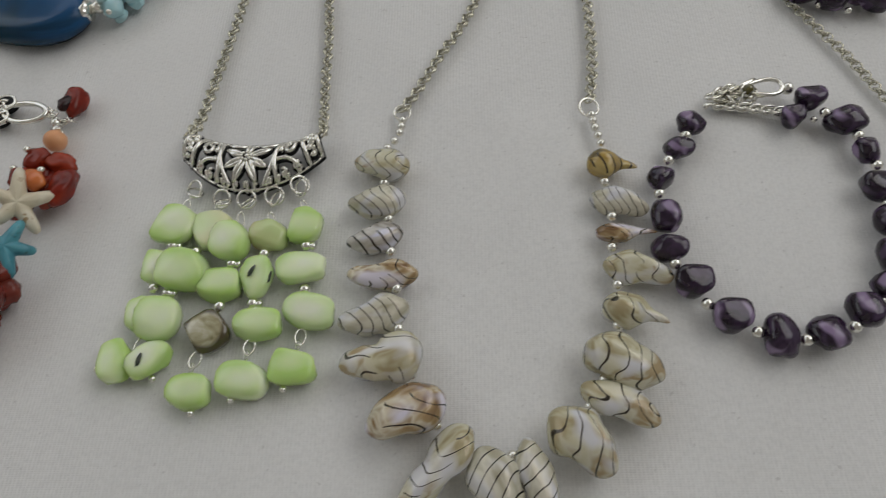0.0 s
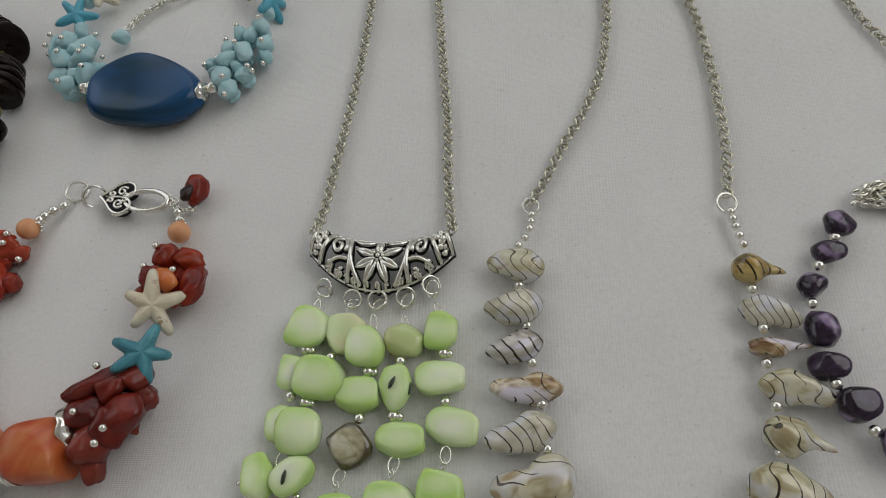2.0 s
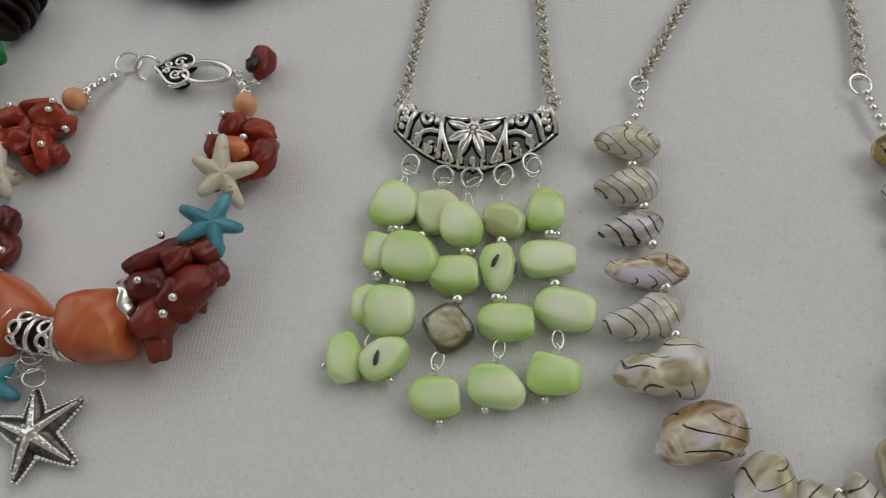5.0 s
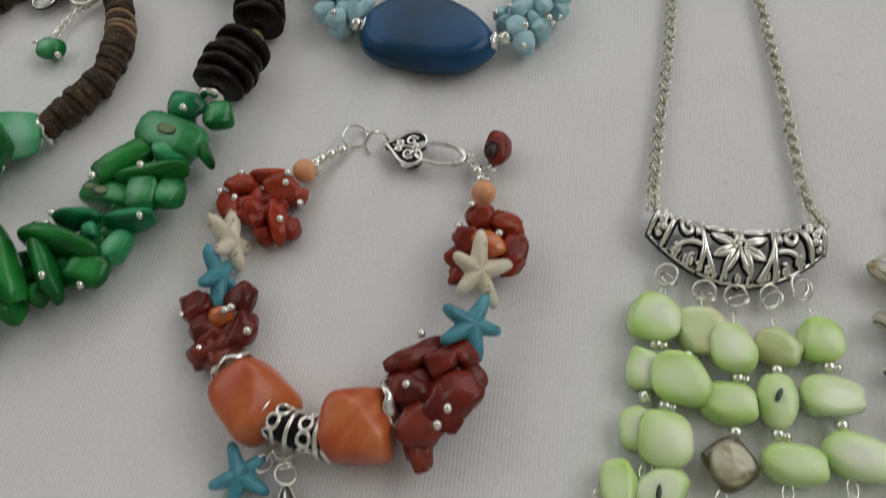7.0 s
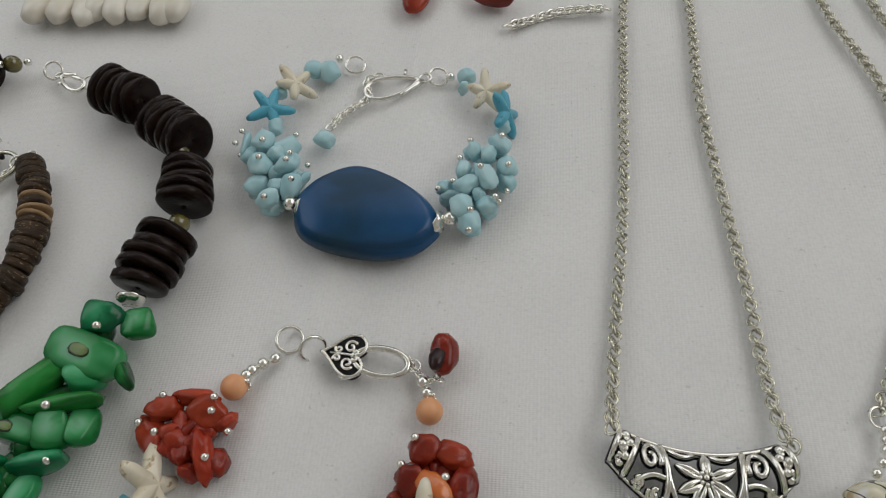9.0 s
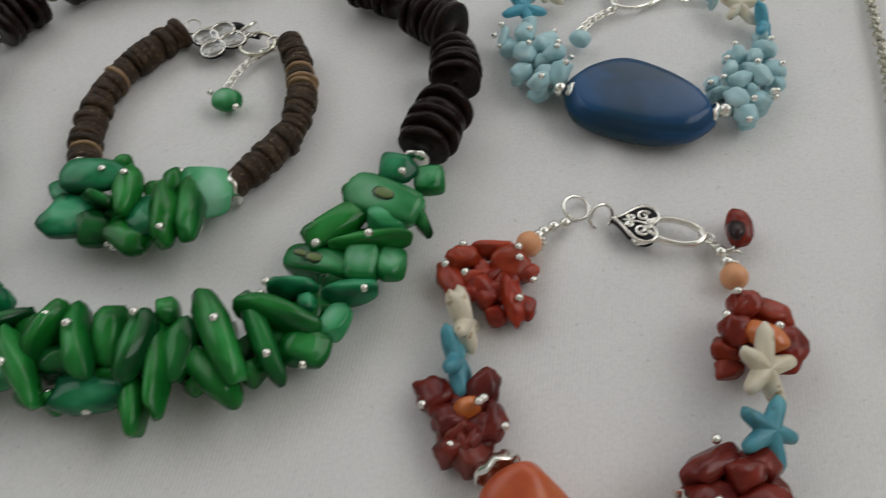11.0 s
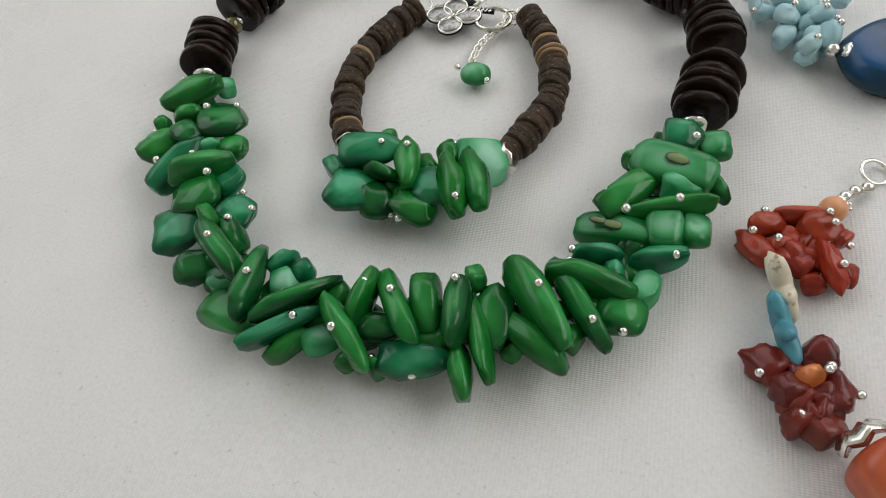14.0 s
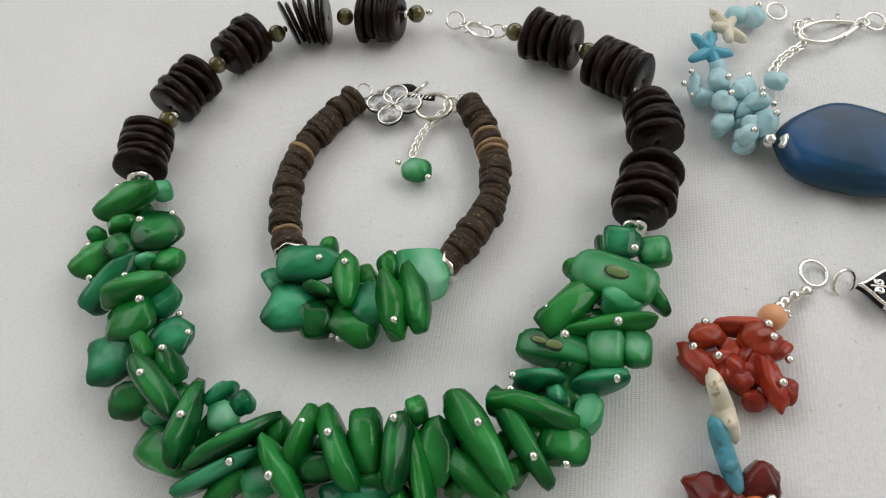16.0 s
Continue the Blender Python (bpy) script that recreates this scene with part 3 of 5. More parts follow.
for x, y, z in LIME_BALLS[::2]:
    put("silver_bead", BALL, pendant, x + 0.2, y - 0.03, z, (0.27, 0.27, 0.27))
balls(pendant, LIME_TIPS, 0.22, "end_bead")
for i, (x, y, z) in enumerate(LIME_RINGS):
    put("jump_ring", RING, pendant, x, y, z, (0.6, 0.6, 0.62), (18, -25, 30 * i))
    put("jump_ring", RING, pendant, x + 0.05, y - 0.14, z, (0.5, 0.56, 0.6), (-30, 25, 40 * i))
for i, (x, y, z) in enumerate(LIME_WIRES):
    put("wire_loop", LOOP, pendant, x, y + 0.1, z, (0.55, 0.3, 0.4), (35, 0, 80 + 9 * i))
for i, (x, y, z) in enumerate(LIME_LOOPS):
    put("wire_loop", LOOP, pendant, x, y + 0.05, z, (0.5, 0.42, 0.4), (20, 0, 65 + 7 * i))
    put("wire_loop", LOOP, pendant, x - 0.05, y - 0.2, z, (0.3, 0.26, 0.3), (-35, 0, 95))
chain(pendant, LIME_CHAIN_A)
chain(pendant, LIME_CHAIN_B)


def bar_point(u, v, lift=0.0):
    """A place on the arched half tube: u along it from -1 to 1, v from its lower to its upper edge; centimetres."""
    x0, y0 = 2.42 * u, -0.93 + 1.42 * u * u
    x1, y1 = 2.10 * u, 0.93 + 0.42 * u * u
    return (x0 + (x1 - x0) * v, y0 + (y1 - y0) * v, 0.22 + 0.62 * max(0.0, math.sin(math.pi * v)) ** 0.6 + lift)


def scroll(cu, cv, size, turns, start, sign=1, n=22):
    """A spiral on the bar, in u and v."""
    out = []
    for i in range(n):
        k = i / (n - 1)
        a = start + sign * turns * 2 * math.pi * k
        out.append((cu + size * (1 - 0.85 * k) * math.cos(a) * 0.42, cv + size * (1 - 0.85 * k) * math.sin(a)))
    return out


def bar_curves():
    c = []
    line = lambda u0, v0, u1, v1, n=14: [(u0 + (u1 - u0) * i / (n - 1), v0 + (v1 - v0) * i / (n - 1)) for i in range(n)]
    c += [(line(-0.98, 0.03, 0.98, 0.03, 40), 0.036), (line(-0.98, 0.97, 0.98, 0.97, 40), 0.06)]
    curl = lambda s, u, v, size, turns, start, sign, r: ([(s * x, y) for x, y in scroll(u, v, size, turns, start, sign)], r)
    stem = lambda s, f, r, n=16: ([(s * f(i / (n - 1))[0], f(i / (n - 1))[1]) for i in range(n)], r)
    for s in (-1, 1):
        c += [(line(s * 0.98, 0.03, s * 0.98, 0.97), 0.06), (line(s * 0.84, 0.03, s * 0.76, 0.97), 0.065)]
        c += [stem(s, lambda k: (0.42 - 0.05 * math.sin(3.1 * k) + 0.08 * k, 0.05 + 0.92 * k), 0.065)]
        c += [stem(s, lambda k: (0.40 - 0.17 * k ** 1.5, 0.50 - 0.44 * k), 0.055)]
        c += [stem(s, lambda k: (0.44 + 0.30 * k, 0.42 + 0.12 * math.sin(3 * k) - 0.36 * k), 0.055)]
        c += [curl(s, 0.61, 0.66, 0.29, 1.4, 3.4, -1, 0.055)]
        c += [stem(s, lambda k: (0.10 + 0.30 * k, 0.93 - 0.07 * math.sin(3.1 * k)), 0.05)]
        c += [curl(s, 0.33, 0.12, 0.09, 1.1, 1.2, 1, 0.045), curl(s, 0.52, 0.13, 0.09, 1.1, 2.2, -1, 0.045), curl(s, 0.68, 0.16, 0.09, 1.1, 0.2, 1, 0.045)]
        c += [curl(s, 0.90, 0.76, 0.09, 1.0, 0.2, 1, 0.05), curl(s, 0.91, 0.48, 0.09, 1.0, 2.2, 1, 0.05), curl(s, 0.92, 0.22, 0.08, 1.0, 1.0, 1, 0.05)]
    for i in range(11):
        u = -0.70 + 0.14 * i
        c.append((scroll(u, 0.09, 0.085, 0.95, 1.5 + 0.7 * i, 1 if i % 2 else -1, 14), 0.042))
    return c


def bar_petals():
    """Six ribbed petals round the middle of the bar, each drawn as two tapering strokes."""
    out = []
    for du, dv in ((0.02, 0.37), (-0.34, 0.12), (0.35, 0.13), (-0.17, -0.47), (0.15, -0.47), (-0.30, -0.26), (0.30, -0.26)):
        n = math.hypot(du * 2.3, dv * 1.9)
        pu, pv = -dv * 1.9 / n / 2.3, du * 2.3 / n / 1.9
        for side in (-0.075, 0.075):
            out.append([(du * k + pu * side * math.sin(math.pi * k), 0.57 + dv * k + pv * side * math.sin(math.pi * k)) for k in [0.16 + 0.084 * i for i in range(11)]])
    return out


def bar_mesh(grow, lift):
    bm = bmesh.new()
    for pts, r in bar_curves():
        tube(bm, [Vector(bar_point(u, min(0.985, max(0.0, v)), lift)) * CM for u, v in pts], r * grow * CM, False, 6)
    for pts in bar_petals():
        tube(bm, [Vector(bar_point(u, v, lift + 0.05)) * CM for u, v in pts], 0.062 * grow * CM, False, 6, lambda k: 0.35 + 0.65 * math.sin(math.pi * k))
    for s in (-1, 1):
        for u, v in ((0.90, 0.16), (0.87, 0.34), (0.92, 0.52), (0.85, 0.68), (0.91, 0.86)):
            bmesh.ops.create_icosphere(bm, subdivisions=2, radius=0.085 * grow * CM, matrix=Matrix.Translation(Vector(bar_point(s * u, v, lift + 0.02)) * CM))
    for k in range(8):
        a = math.pi * k / 4
        bmesh.ops.create_icosphere(bm, subdivisions=2, radius=0.045 * grow * CM, matrix=Matrix.Translation(Vector(bar_point(0.075 * math.cos(a), 0.57 + 0.09 * math.sin(a), lift + 0.10)) * CM))
    return smooth(bm)


bar = part("scroll_bar", bar_mesh(1.38, 0.05), SILVER, pendant, "pierced silver scrollwork bar")
# a fatter, near-black copy set lower paints the shade between the scrolls
sub("recess", mesh_of("recess", bar_mesh(1.95, -0.07), DARK_SILVER), bar, "dark layer painting the shade in the recesses")
flower = unit_ball()
bmesh.ops.transform(flower, matrix=Matrix.Translation((0, 0.16 * CM, 0.90 * CM)) @ Matrix.Diagonal((0.20 * CM, 0.20 * CM, 0.20 * CM, 1)), verts=flower.verts)
sub("boss", mesh_of("boss", flower, SILVER), bar)
bar.location, bar.rotation_euler = (-0.12 * CM, 2.22 * CM, 0), (0, 0, radians(-2.1))

# ---- lined shell necklace ----
SHELL_LEFT = [
    (-2.83, 18.11, 0.4, 1.8, 1.03, 0.8, 174), (-2.91, 16.74, 0.4, 1.81, 0.99, 0.8, -173), (-2.92, 15.43, 0.4, 1.73, 0.85, 0.8, -166),
    (-2.61, 14.1, 0.45, 2.08, 0.81, 0.8, -180), (-2.8, 12.79, 0.45, 2.06, 0.97, 0.8, -164), (-2.48, 11.37, 0.5, 2.27, 1.2, 0.8, -161),
    (-1.74, 9.82, 0.6, 2.2, 1.27, 0.8, -153),
]
SHELL_LOW = [
    (-0.9, 8.43, 0.55, 2.6, 1.01, 0.9, -127), (0.53, 7.91, 0.6, 2.1, 1.15, 0.9, -73), (1.59, 8.06, 0.55, 2.19, 0.86, 0.9, -79),
    (2.8, 9.04, 0.6, 2.09, 1.24, 0.9, -46), (3.88, 10.04, 0.5, 2.13, 0.92, 0.9, -27),
]
SHELL_RIGHT = [
    (4.54, 17.77, 0.4, 1.52, 0.98, 0.8, -17), (4.61, 16.34, 0.4, 1.76, 0.84, 0.8, -16), (4.7, 15.28, 0.4, 1.77, 0.62, 0.8, -5),
    (4.86, 13.97, 0.45, 1.96, 0.87, 0.8, -14), (4.59, 12.58, 0.5, 1.81, 0.98, 0.8, -26), (4.12, 11.22, 0.6, 2.15, 1.2, 0.8, -20),
]
SHELL_BALLS = [
    (-2.72, 17.45, 0.4), (-2.51, 16.07, 0.4), (-2.39, 14.89, 0.4), (-2.17, 13.64, 0.4), (-2.06, 12.36, 0.4), (-1.66, 10.99, 0.4), (-0.96, 9.59, 0.4),
    (-0.03, 8.79, 0.4), (1.03, 8.75, 0.4), (2.13, 9.03, 0.4), (3.11, 10.01, 0.4), (3.56, 10.74, 0.4), (4.1, 12.3, 0.4), (4.24, 13.56, 0.4),
    (4.22, 14.8, 0.4), (4.34, 15.88, 0.4), (4.26, 17.16, 0.4),
]
SHELL_BEADS = [
    (-2.24, 20.14, 0.25), (-2.27, 19.88, 0.25), (-2.33, 19.61, 0.25), (-2.49, 19.26, 0.25), (-2.71, 18.98, 0.25), (4.14, 20.02, 0.25), (4.17, 19.75, 0.25), (4.21, 19.46, 0.25), (4.27, 19.13, 0.25), (4.33, 18.8, 0.25),
]
SHELL_RINGS = [
    (-2.27, 20.52, 0.2), (4.1, 20.39, 0.2),
]
SHELL_CHAIN_A = [(-2.25, 20.7), (-1.78, 21.5), (-0.96, 23.2), (-0.29, 24.4), (0.51, 26.4), (0.95, 28.8), (1.05, 30.4), (0.9, 31.6), (0.55, 33.8), (-0.44, 37.35), (-0.4, 41), (0.3, 43)]
SHELL_CHAIN_B = [(4.18, 20.8), (4.42, 22.4), (4.52, 24.5), (4.5, 26.9), (4.21, 29.9), (3.2, 33.0), (1.97, 35.8), (1.45, 37.4), (1.0, 41), (0.3, 43)]
shell_necklace = thing("shell_necklace", "silver chain necklace of pearly drop shells with thin dark lines", "necklace", 1, 14)


def drop_shell(name, material, seed, waist=0.0, fat=0.32, tail=0.0):
    """A drop lying along x, its fat end at the low x, one unit long, with a twist and an optional waist."""
    bm = bmesh.new()
    prof = []
    for i in range(21):
        k = (1 - math.cos(math.pi * i / 20)) / 2
        r = math.sqrt(max(0.0, 1 - ((fat - k) / fat) ** 2)) if k < fat else (1 - ((k - fat) / (1 - fat)) ** 2.1) ** 0.55
        r *= 1 - waist * math.exp(-((k - 0.52) / 0.09) ** 2)
        r *= 1 - tail * min(1.0, max(0.0, (k - 0.48) / 0.22))
        prof.append((k - 0.5, max(0.015, r * 0.5)))
    lathe(bm, prof, 22)
    for v in bm.verts:
        k = v.co.x + 0.5
        n = noise.noise((v.co.x * 2.2 + seed * 5, v.co.y * 2.2, v.co.z * 2.2))
        v.co.y, v.co.z = v.co.y * (1 + 0.42 * n) + 0.14 * math.sin(seed * 2 + k * 3.5) * k, v.co.z * (1 + 0.25 * n)
    return mesh_of(name, bm, material)


shells = {k: [drop_shell("drop_shell", m, s + 11 * i, w, f, t) for i, (s, w, f, t) in enumerate(((1, 0, 0.34, 0), (2, 0.22, 0.30, 0), (3, 0.1, 0.42, 0), (4, 0.0, 0.30, 0.62)))]
          for k, m in (("c", SHELL_CLEAR), ("y", SHELL_CREAM), ("b", SHELL_BROWN), ("g", SHELL_GREY), ("o", SHELL_GOLD))}
for rows, kinds in ((SHELL_LEFT, "y0 c2 g2 b2 c2 y1 b0"), (SHELL_LOW, "y1 c2 c2 y2 y2"), (SHELL_RIGHT, "o3 c2 b3 y2 y3 y0")):
    for i, ((x, y, z, long, wide, high, yaw), kind) in enumerate(zip(rows, kinds.split())):
        put("shell_drop", shells[kind[0]][int(kind[1])], shell_necklace, x, y, max(z, wide * 0.45), (long * 1.04, wide * 1.14, wide * 0.9), (rng.uniform(-25, 25), 0, yaw))
balls(shell_necklace, SHELL_BALLS, 0.33)
balls(shell_necklace, SHELL_BEADS, 0.29, "small_bead")
for (x, y, z), s in zip(SHELL_RINGS, (0.55, 0.66)):
    put("jump_ring", RING, shell_necklace, x, y, z, (s, s, 0.5), (14, 10, 0))
chain(shell_necklace, SHELL_CHAIN_A)
chain(shell_necklace, SHELL_CHAIN_B)


# ---- purple shell bracelet ----
PURPLE_A = [
    (7.27, 19.38, 0.4, 0.95, 0.97, 0.7, -18), (6.75, 18.39, 0.4, 0.91, 0.78, 0.7, 0), (6.01, 17.27, 0.4, 0.88, 0.74, 0.7, 44),
    (5.95, 15.8, 0.45, 0.98, 1.04, 0.7, -7), (5.88, 14.71, 0.45, 1.02, 0.91, 0.7, -6), (6.38, 13.6, 0.45, 1.17, 1.03, 0.7, -11),
    (7.24, 12.51, 0.45, 1.16, 1.06, 0.7, -11), (8.41, 11.84, 0.45, 1.25, 0.91, 0.7, -84), (9.69, 11.95, 0.45, 1.03, 1.06, 0.7, 4),
]
PURPLE_B = [
    (10.84, 12.57, 0.45, 1.05, 0.98, 0.7, 5), (11.7, 13.28, 0.45, 0.95, 0.96, 0.7, 8), (12.1, 14.21, 0.45, 0.96, 1.02, 0.7, 3),
    (12.34, 15.38, 0.45, 0.96, 0.99, 0.7, 2), (12.41, 16.61, 0.45, 1.27, 1.01, 0.7, -9), (12.4, 17.96, 0.45, 0.74, 0.96, 0.7, -12),
    (12.11, 19.2, 0.45, 1.25, 1.03, 0.7, 10), (11.22, 20.15, 0.45, 1.07, 0.86, 0.7, -11), (10.52, 19.46, 0.4, 0.82, 0.78, 0.7, -11),
]
PURPLE_BALLS = [
    (7.03, 18.85, 0.4), (6.33, 17.89, 0.4), (5.87, 16.64, 0.4), (5.81, 15.46, 0.4), (5.96, 14.19, 0.4), (6.64, 12.88, 0.4), (7.84, 12, 0.4),
    (9.07, 11.74, 0.4), (10.43, 12.1, 0.4), (11.37, 12.78, 0.4), (11.93, 13.78, 0.4), (12.22, 14.84, 0.4), (12.44, 16, 0.4), (11.54, 19.53, 0.4),
    (12.31, 18.56, 0.4), (12.53, 17.39, 0.4),
]
PURPLE_SMALL = [
    (7.93, 20.17, 0.25), (11.21, 19.4, 0.25),
]
PURPLE_CLASP = [
    (8.32, 20.49, 0.3), (10.67, 20.72, 0.3), (8.22, 20.25, 0.3), (10.37, 19.83, 0.3),
]
purple_bracelet = thing("shell_bracelet", "bracelet of dark purple tumbled shell beads with silver spacers", "bracelet", 11, 16)
purples = [pebble("purple_bead", PURPLE, s + 20, 0.86, 0.12, 0.15 * (s % 2), freq=1.1, cuts=1, flat=0.7) for s in range(6)]
pebbles("purple_bead", purples, purple_bracelet, PURPLE_A, 12)
pebbles("purple_bead", purples, purple_bracelet, PURPLE_B, 12)
balls(purple_bracelet, PURPLE_BALLS, 0.36)
balls(purple_bracelet, PURPLE_SMALL, 0.22, "small_bead")


def lobster(parent, x0, y0, x1, y1, z=0.28, bulk=1.0, label="silver lobster clasp"):
    """A lobster clasp from its eye to its nose: hook, lever and eye."""
    d = math.hypot(x1 - x0, y1 - y0)
    yaw = math.degrees(math.atan2(y1 - y0, x1 - x0))
    bm = bmesh.new()
    pts = []
    for i in range(26):
        a = 2 * math.pi * i / 26
        k = (1 - math.cos(a)) / 2
        pts.append((d * (0.12 + 0.88 * k), 0.22 * d * math.sin(a) * (0.55 + 0.75 * k), 0.02 * math.sin(3 * a)))
    tube(bm, [Vector(p) for p in pts], 0.085 * bulk, True, 8)
    tube(bm, [(d * 0.05, 0.05 * d, 0), (d * 0.20, 0.11 * d, 0.02), (d * 0.40, 0.20 * d, 0.02), (d * 0.48, 0.25 * d, 0.02)], 0.12 * bulk, False, 8, lambda k: 1 - 0.5 * abs(k - 0.3))
    tube(bm, [(d * 0.30, -0.17 * d, 0), (d * 0.26, -0.27 * d, 0.02)], 0.07 * bulk, False, 7)
    tube(bm, circle(0.0, 0, 0.10 * d, 0.09 * d, 14), 0.05 * bulk, True, 6)
    return put("clasp", mesh_of("clasp", bm, SILVER), parent, x0, y0, z, (1, 1, 1), (0, 0, yaw), label)


(ax, ay, _), (bx, by, _), (px, py, _), (qx, qy, _) = PURPLE_CLASP
lobster(purple_bracelet, ax + 0.6, ay + 0.15, bx - 0.2, by + 0.05, 0.4, 0.9)
chain(purple_bracelet, [(ax - 0.1, ay + 0.05), (ax + 0.35, ay + 0.3), (ax + 0.8, ay + 0.2)], 0.3, 0.52, 0.20, LINK_BRIGHT)
chain(purple_bracelet, [(px, py), (px + 0.7, py - 0.12), (px + 1.3, py - 0.25), (qx, qy)], 0.2, 0.46, 0.19, LINK_BRIGHT)
for i in range(7):
    put("jump_ring", RING, purple_bracelet, ax + 0.12 + 0.17 * i, ay + 0.05 + 0.22 * math.sin(i * 2.1), 0.25 + 0.06 * (i % 3), (0.5, 0.42, 0.5), (35 * (-1) ** i, 20, 47 * i))
chain(purple_bracelet, [(ax + 0.1, ay - 0.12), (ax + 0.7, ay + 0.12), (ax + 1.3, ay + 0.02)], 0.34, 0.50, 0.20)
put("clasp_bead", BALL, purple_bracelet, bx, by, 0.3, (0.42, 0.42, 0.42))
put("tail_bead", pebble("catseye_bead", CATSEYE, 2, 0.9, 0.04), purple_bracelet, ax + 1.0, ay + 0.1, 0.5, (0.4, 0.34, 0.34), (0, 0, 30))

# ---- purple cluster necklace beyond it ----
PURPLE_FAR = [
    (12.2, 24.88, 0.5), (13.14, 24.51, 0.5), (14.11, 24.72, 0.5), (14.59, 24.33, 0.5), (12.84, 25.48, 0.5),
]
purple_necklace = thing("cluster_necklace", "silver chain necklace ending in dark purple shell beads", "necklace", 13, 24)
for x, y, z in PURPLE_FAR:
    put("purple_bead", purples[rng.randrange(6)], purple_necklace, x, y + 0.25, z, (1.15, 0.95, 0.8), (10, 0, rng.uniform(-40, 40)))
balls(purple_necklace, [(PURPLE_FAR[i][0] + 0.45, PURPLE_FAR[i][1] - 0.3, 0.3) for i in range(4)], 0.26)
chain(purple_necklace, [(14.9, 17.0), (14.06, 19.4), (13.74, 20.25), (13.05, 22.2), (12.4, 23.6), (11.6, 25.4), (10.8, 27.2), (10.03, 29.4), (9.5, 34), (10.0, 38)], 0.16, 0.40)


# ---- coral bracelet ----
CORAL_A = [
    (-22.43, 18.48, 0.33, 1.34, 0.73, 0.8, -58), (-22.21, 19.27, 0.5, 0.93, 0.73, 0.8, 9), (-21.3, 19.64, 0.55, 1.24, 0.45, 0.8, -1),
    (-20.85, 19.25, 0.61, 1.06, 0.97, 0.8, -23), (-20.34, 19.03, 0.39, 0.42, 0.71, 0.8, -47), (-20.66, 17.98, 0.61, 1.32, 0.56, 0.8, -69),
    (-20.33, 17.92, 0.39, 0.7, 0.69, 0.8, -55), (-21.07, 17.57, 0.33, 0.56, 0.39, 0.8, -11), (-21.45, 18.24, 0.44, 1.06, 0.87, 0.8, -55),
]
CORAL_B = [
    (-21, 15.43, 0.4, 0.71, 1.04, 0.9, -25), (-22.23, 15.07, 0.4, 0.74, 0.96, 0.9, 34), (-21.76, 14.43, 0.5, 0.66, 0.73, 0.9, 21),
    (-21.33, 14.7, 0.6, 0.52, 0.37, 0.9, 6), (-20.64, 14.52, 0.4, 0.59, 0.99, 0.9, -8), (-21.53, 13.72, 0.3, 0.75, 0.52, 0.9, 36),
    (-21.01, 13.6, 0.35, 0.77, 0.72, 0.9, 26), (-21.1, 14, 0.45, 0.34, 0.69, 0.9, -22),
]
CORAL_C = [
    (-15.5, 14.1, 1.0, 1.55, 0.62, 0.9, 38), (-14.9, 13.9, 1.25, 0.75, 0.6, 0.7, 25), (-14.4, 14.4, 0.9, 0.8, 0.85, 0.9, 60),
    (-15.55, 13.2, 1.05, 1.05, 0.95, 0.9, 10), (-14.4, 13.2, 1.1, 1.15, 1.1, 1.0, 35), (-15.1, 12.4, 1.0, 1.1, 0.95, 0.9, 55),
    (-15.2, 11.85, 0.7, 1.0, 0.62, 0.8, -70), (-14.7, 12.7, 1.15, 0.95, 0.85, 0.8, -30), (-14.1, 13.8, 0.6, 0.6, 0.75, 0.8, 0), (-15.9, 13.0, 0.6, 0.6, 0.6, 0.8, 20),
]
CORAL_D = [
    (-14.45, 18.6, 0.9, 0.75, 0.8, 0.8, 20), (-13.7, 18.5, 0.75, 0.95, 0.66, 0.7, -10), (-14.72, 17.75, 0.95, 0.68, 0.78, 0.7, 10),
    (-14.1, 17.55, 1.2, 0.92, 0.58, 0.6, -40), (-13.35, 17.6, 0.75, 1.3, 0.75, 0.8, 80), (-14.9, 17.35, 0.55, 0.7, 0.6, 0.7, 0), (-13.8, 17.25, 0.6, 0.8, 0.6, 0.7, 15),
    (-14.8, 16.9, 0.4, 0.65, 0.55, 0.6, 30),
]
CORAL_PINS = [
    (-22.15, 19.66, 0.6), (-22.52, 18.77, 0.8), (-21.92, 18.52, 0.9), (-20.49, 19.21, 0.9), (-20.03, 18.77, 0.5), (-20.36, 17.96, 0.8),
    (-20.56, 19.64, 0.8), (-22.44, 14.65, 0.6), (-21.02, 14.78, 1), (-20.93, 14.92, 0.9), (-20.32, 14.32, 0.8), (-21.59, 13.74, 0.6),
    (-15.5, 14.6, 1.2), (-15.6, 13.1, 1.5), (-14.5, 12.6, 1.6), (-14.7, 12.2, 1.5), (-14.7, 18.8, 1.1),
    (-15.0, 18.1, 1.0), (-13.8, 17.8, 1.25),
]
BARRELS = [
    (-19.61, 12.49, 0.9, 1.89, 1.72, 1.7, -40), (-16.74, 12.18, 0.9, 1.83, 1.8, 1.7, 10),
]
CORAL_STARS = [
    (-21.76, 17.16, 0.6), (-21.81, 16.02, 0.6), (-14.26, 16.58, 1.3), (-14.24, 15.04, 1.2), (-19.65, 10.68, 0.3),
]
CORAL_BEADS = [
    (-20.28, 20.14, 0.4), (-14.48, 19.8, 0.4),
]
CORAL_SILVER = [
    (-19.61, 20.96, 0.3), (-19.26, 21.14, 0.3), (-19.88, 20.73, 0.3), (-20.03, 20.56, 0.3), (-14.77, 20.69, 0.3), (-14.62, 20.36, 0.3),
]
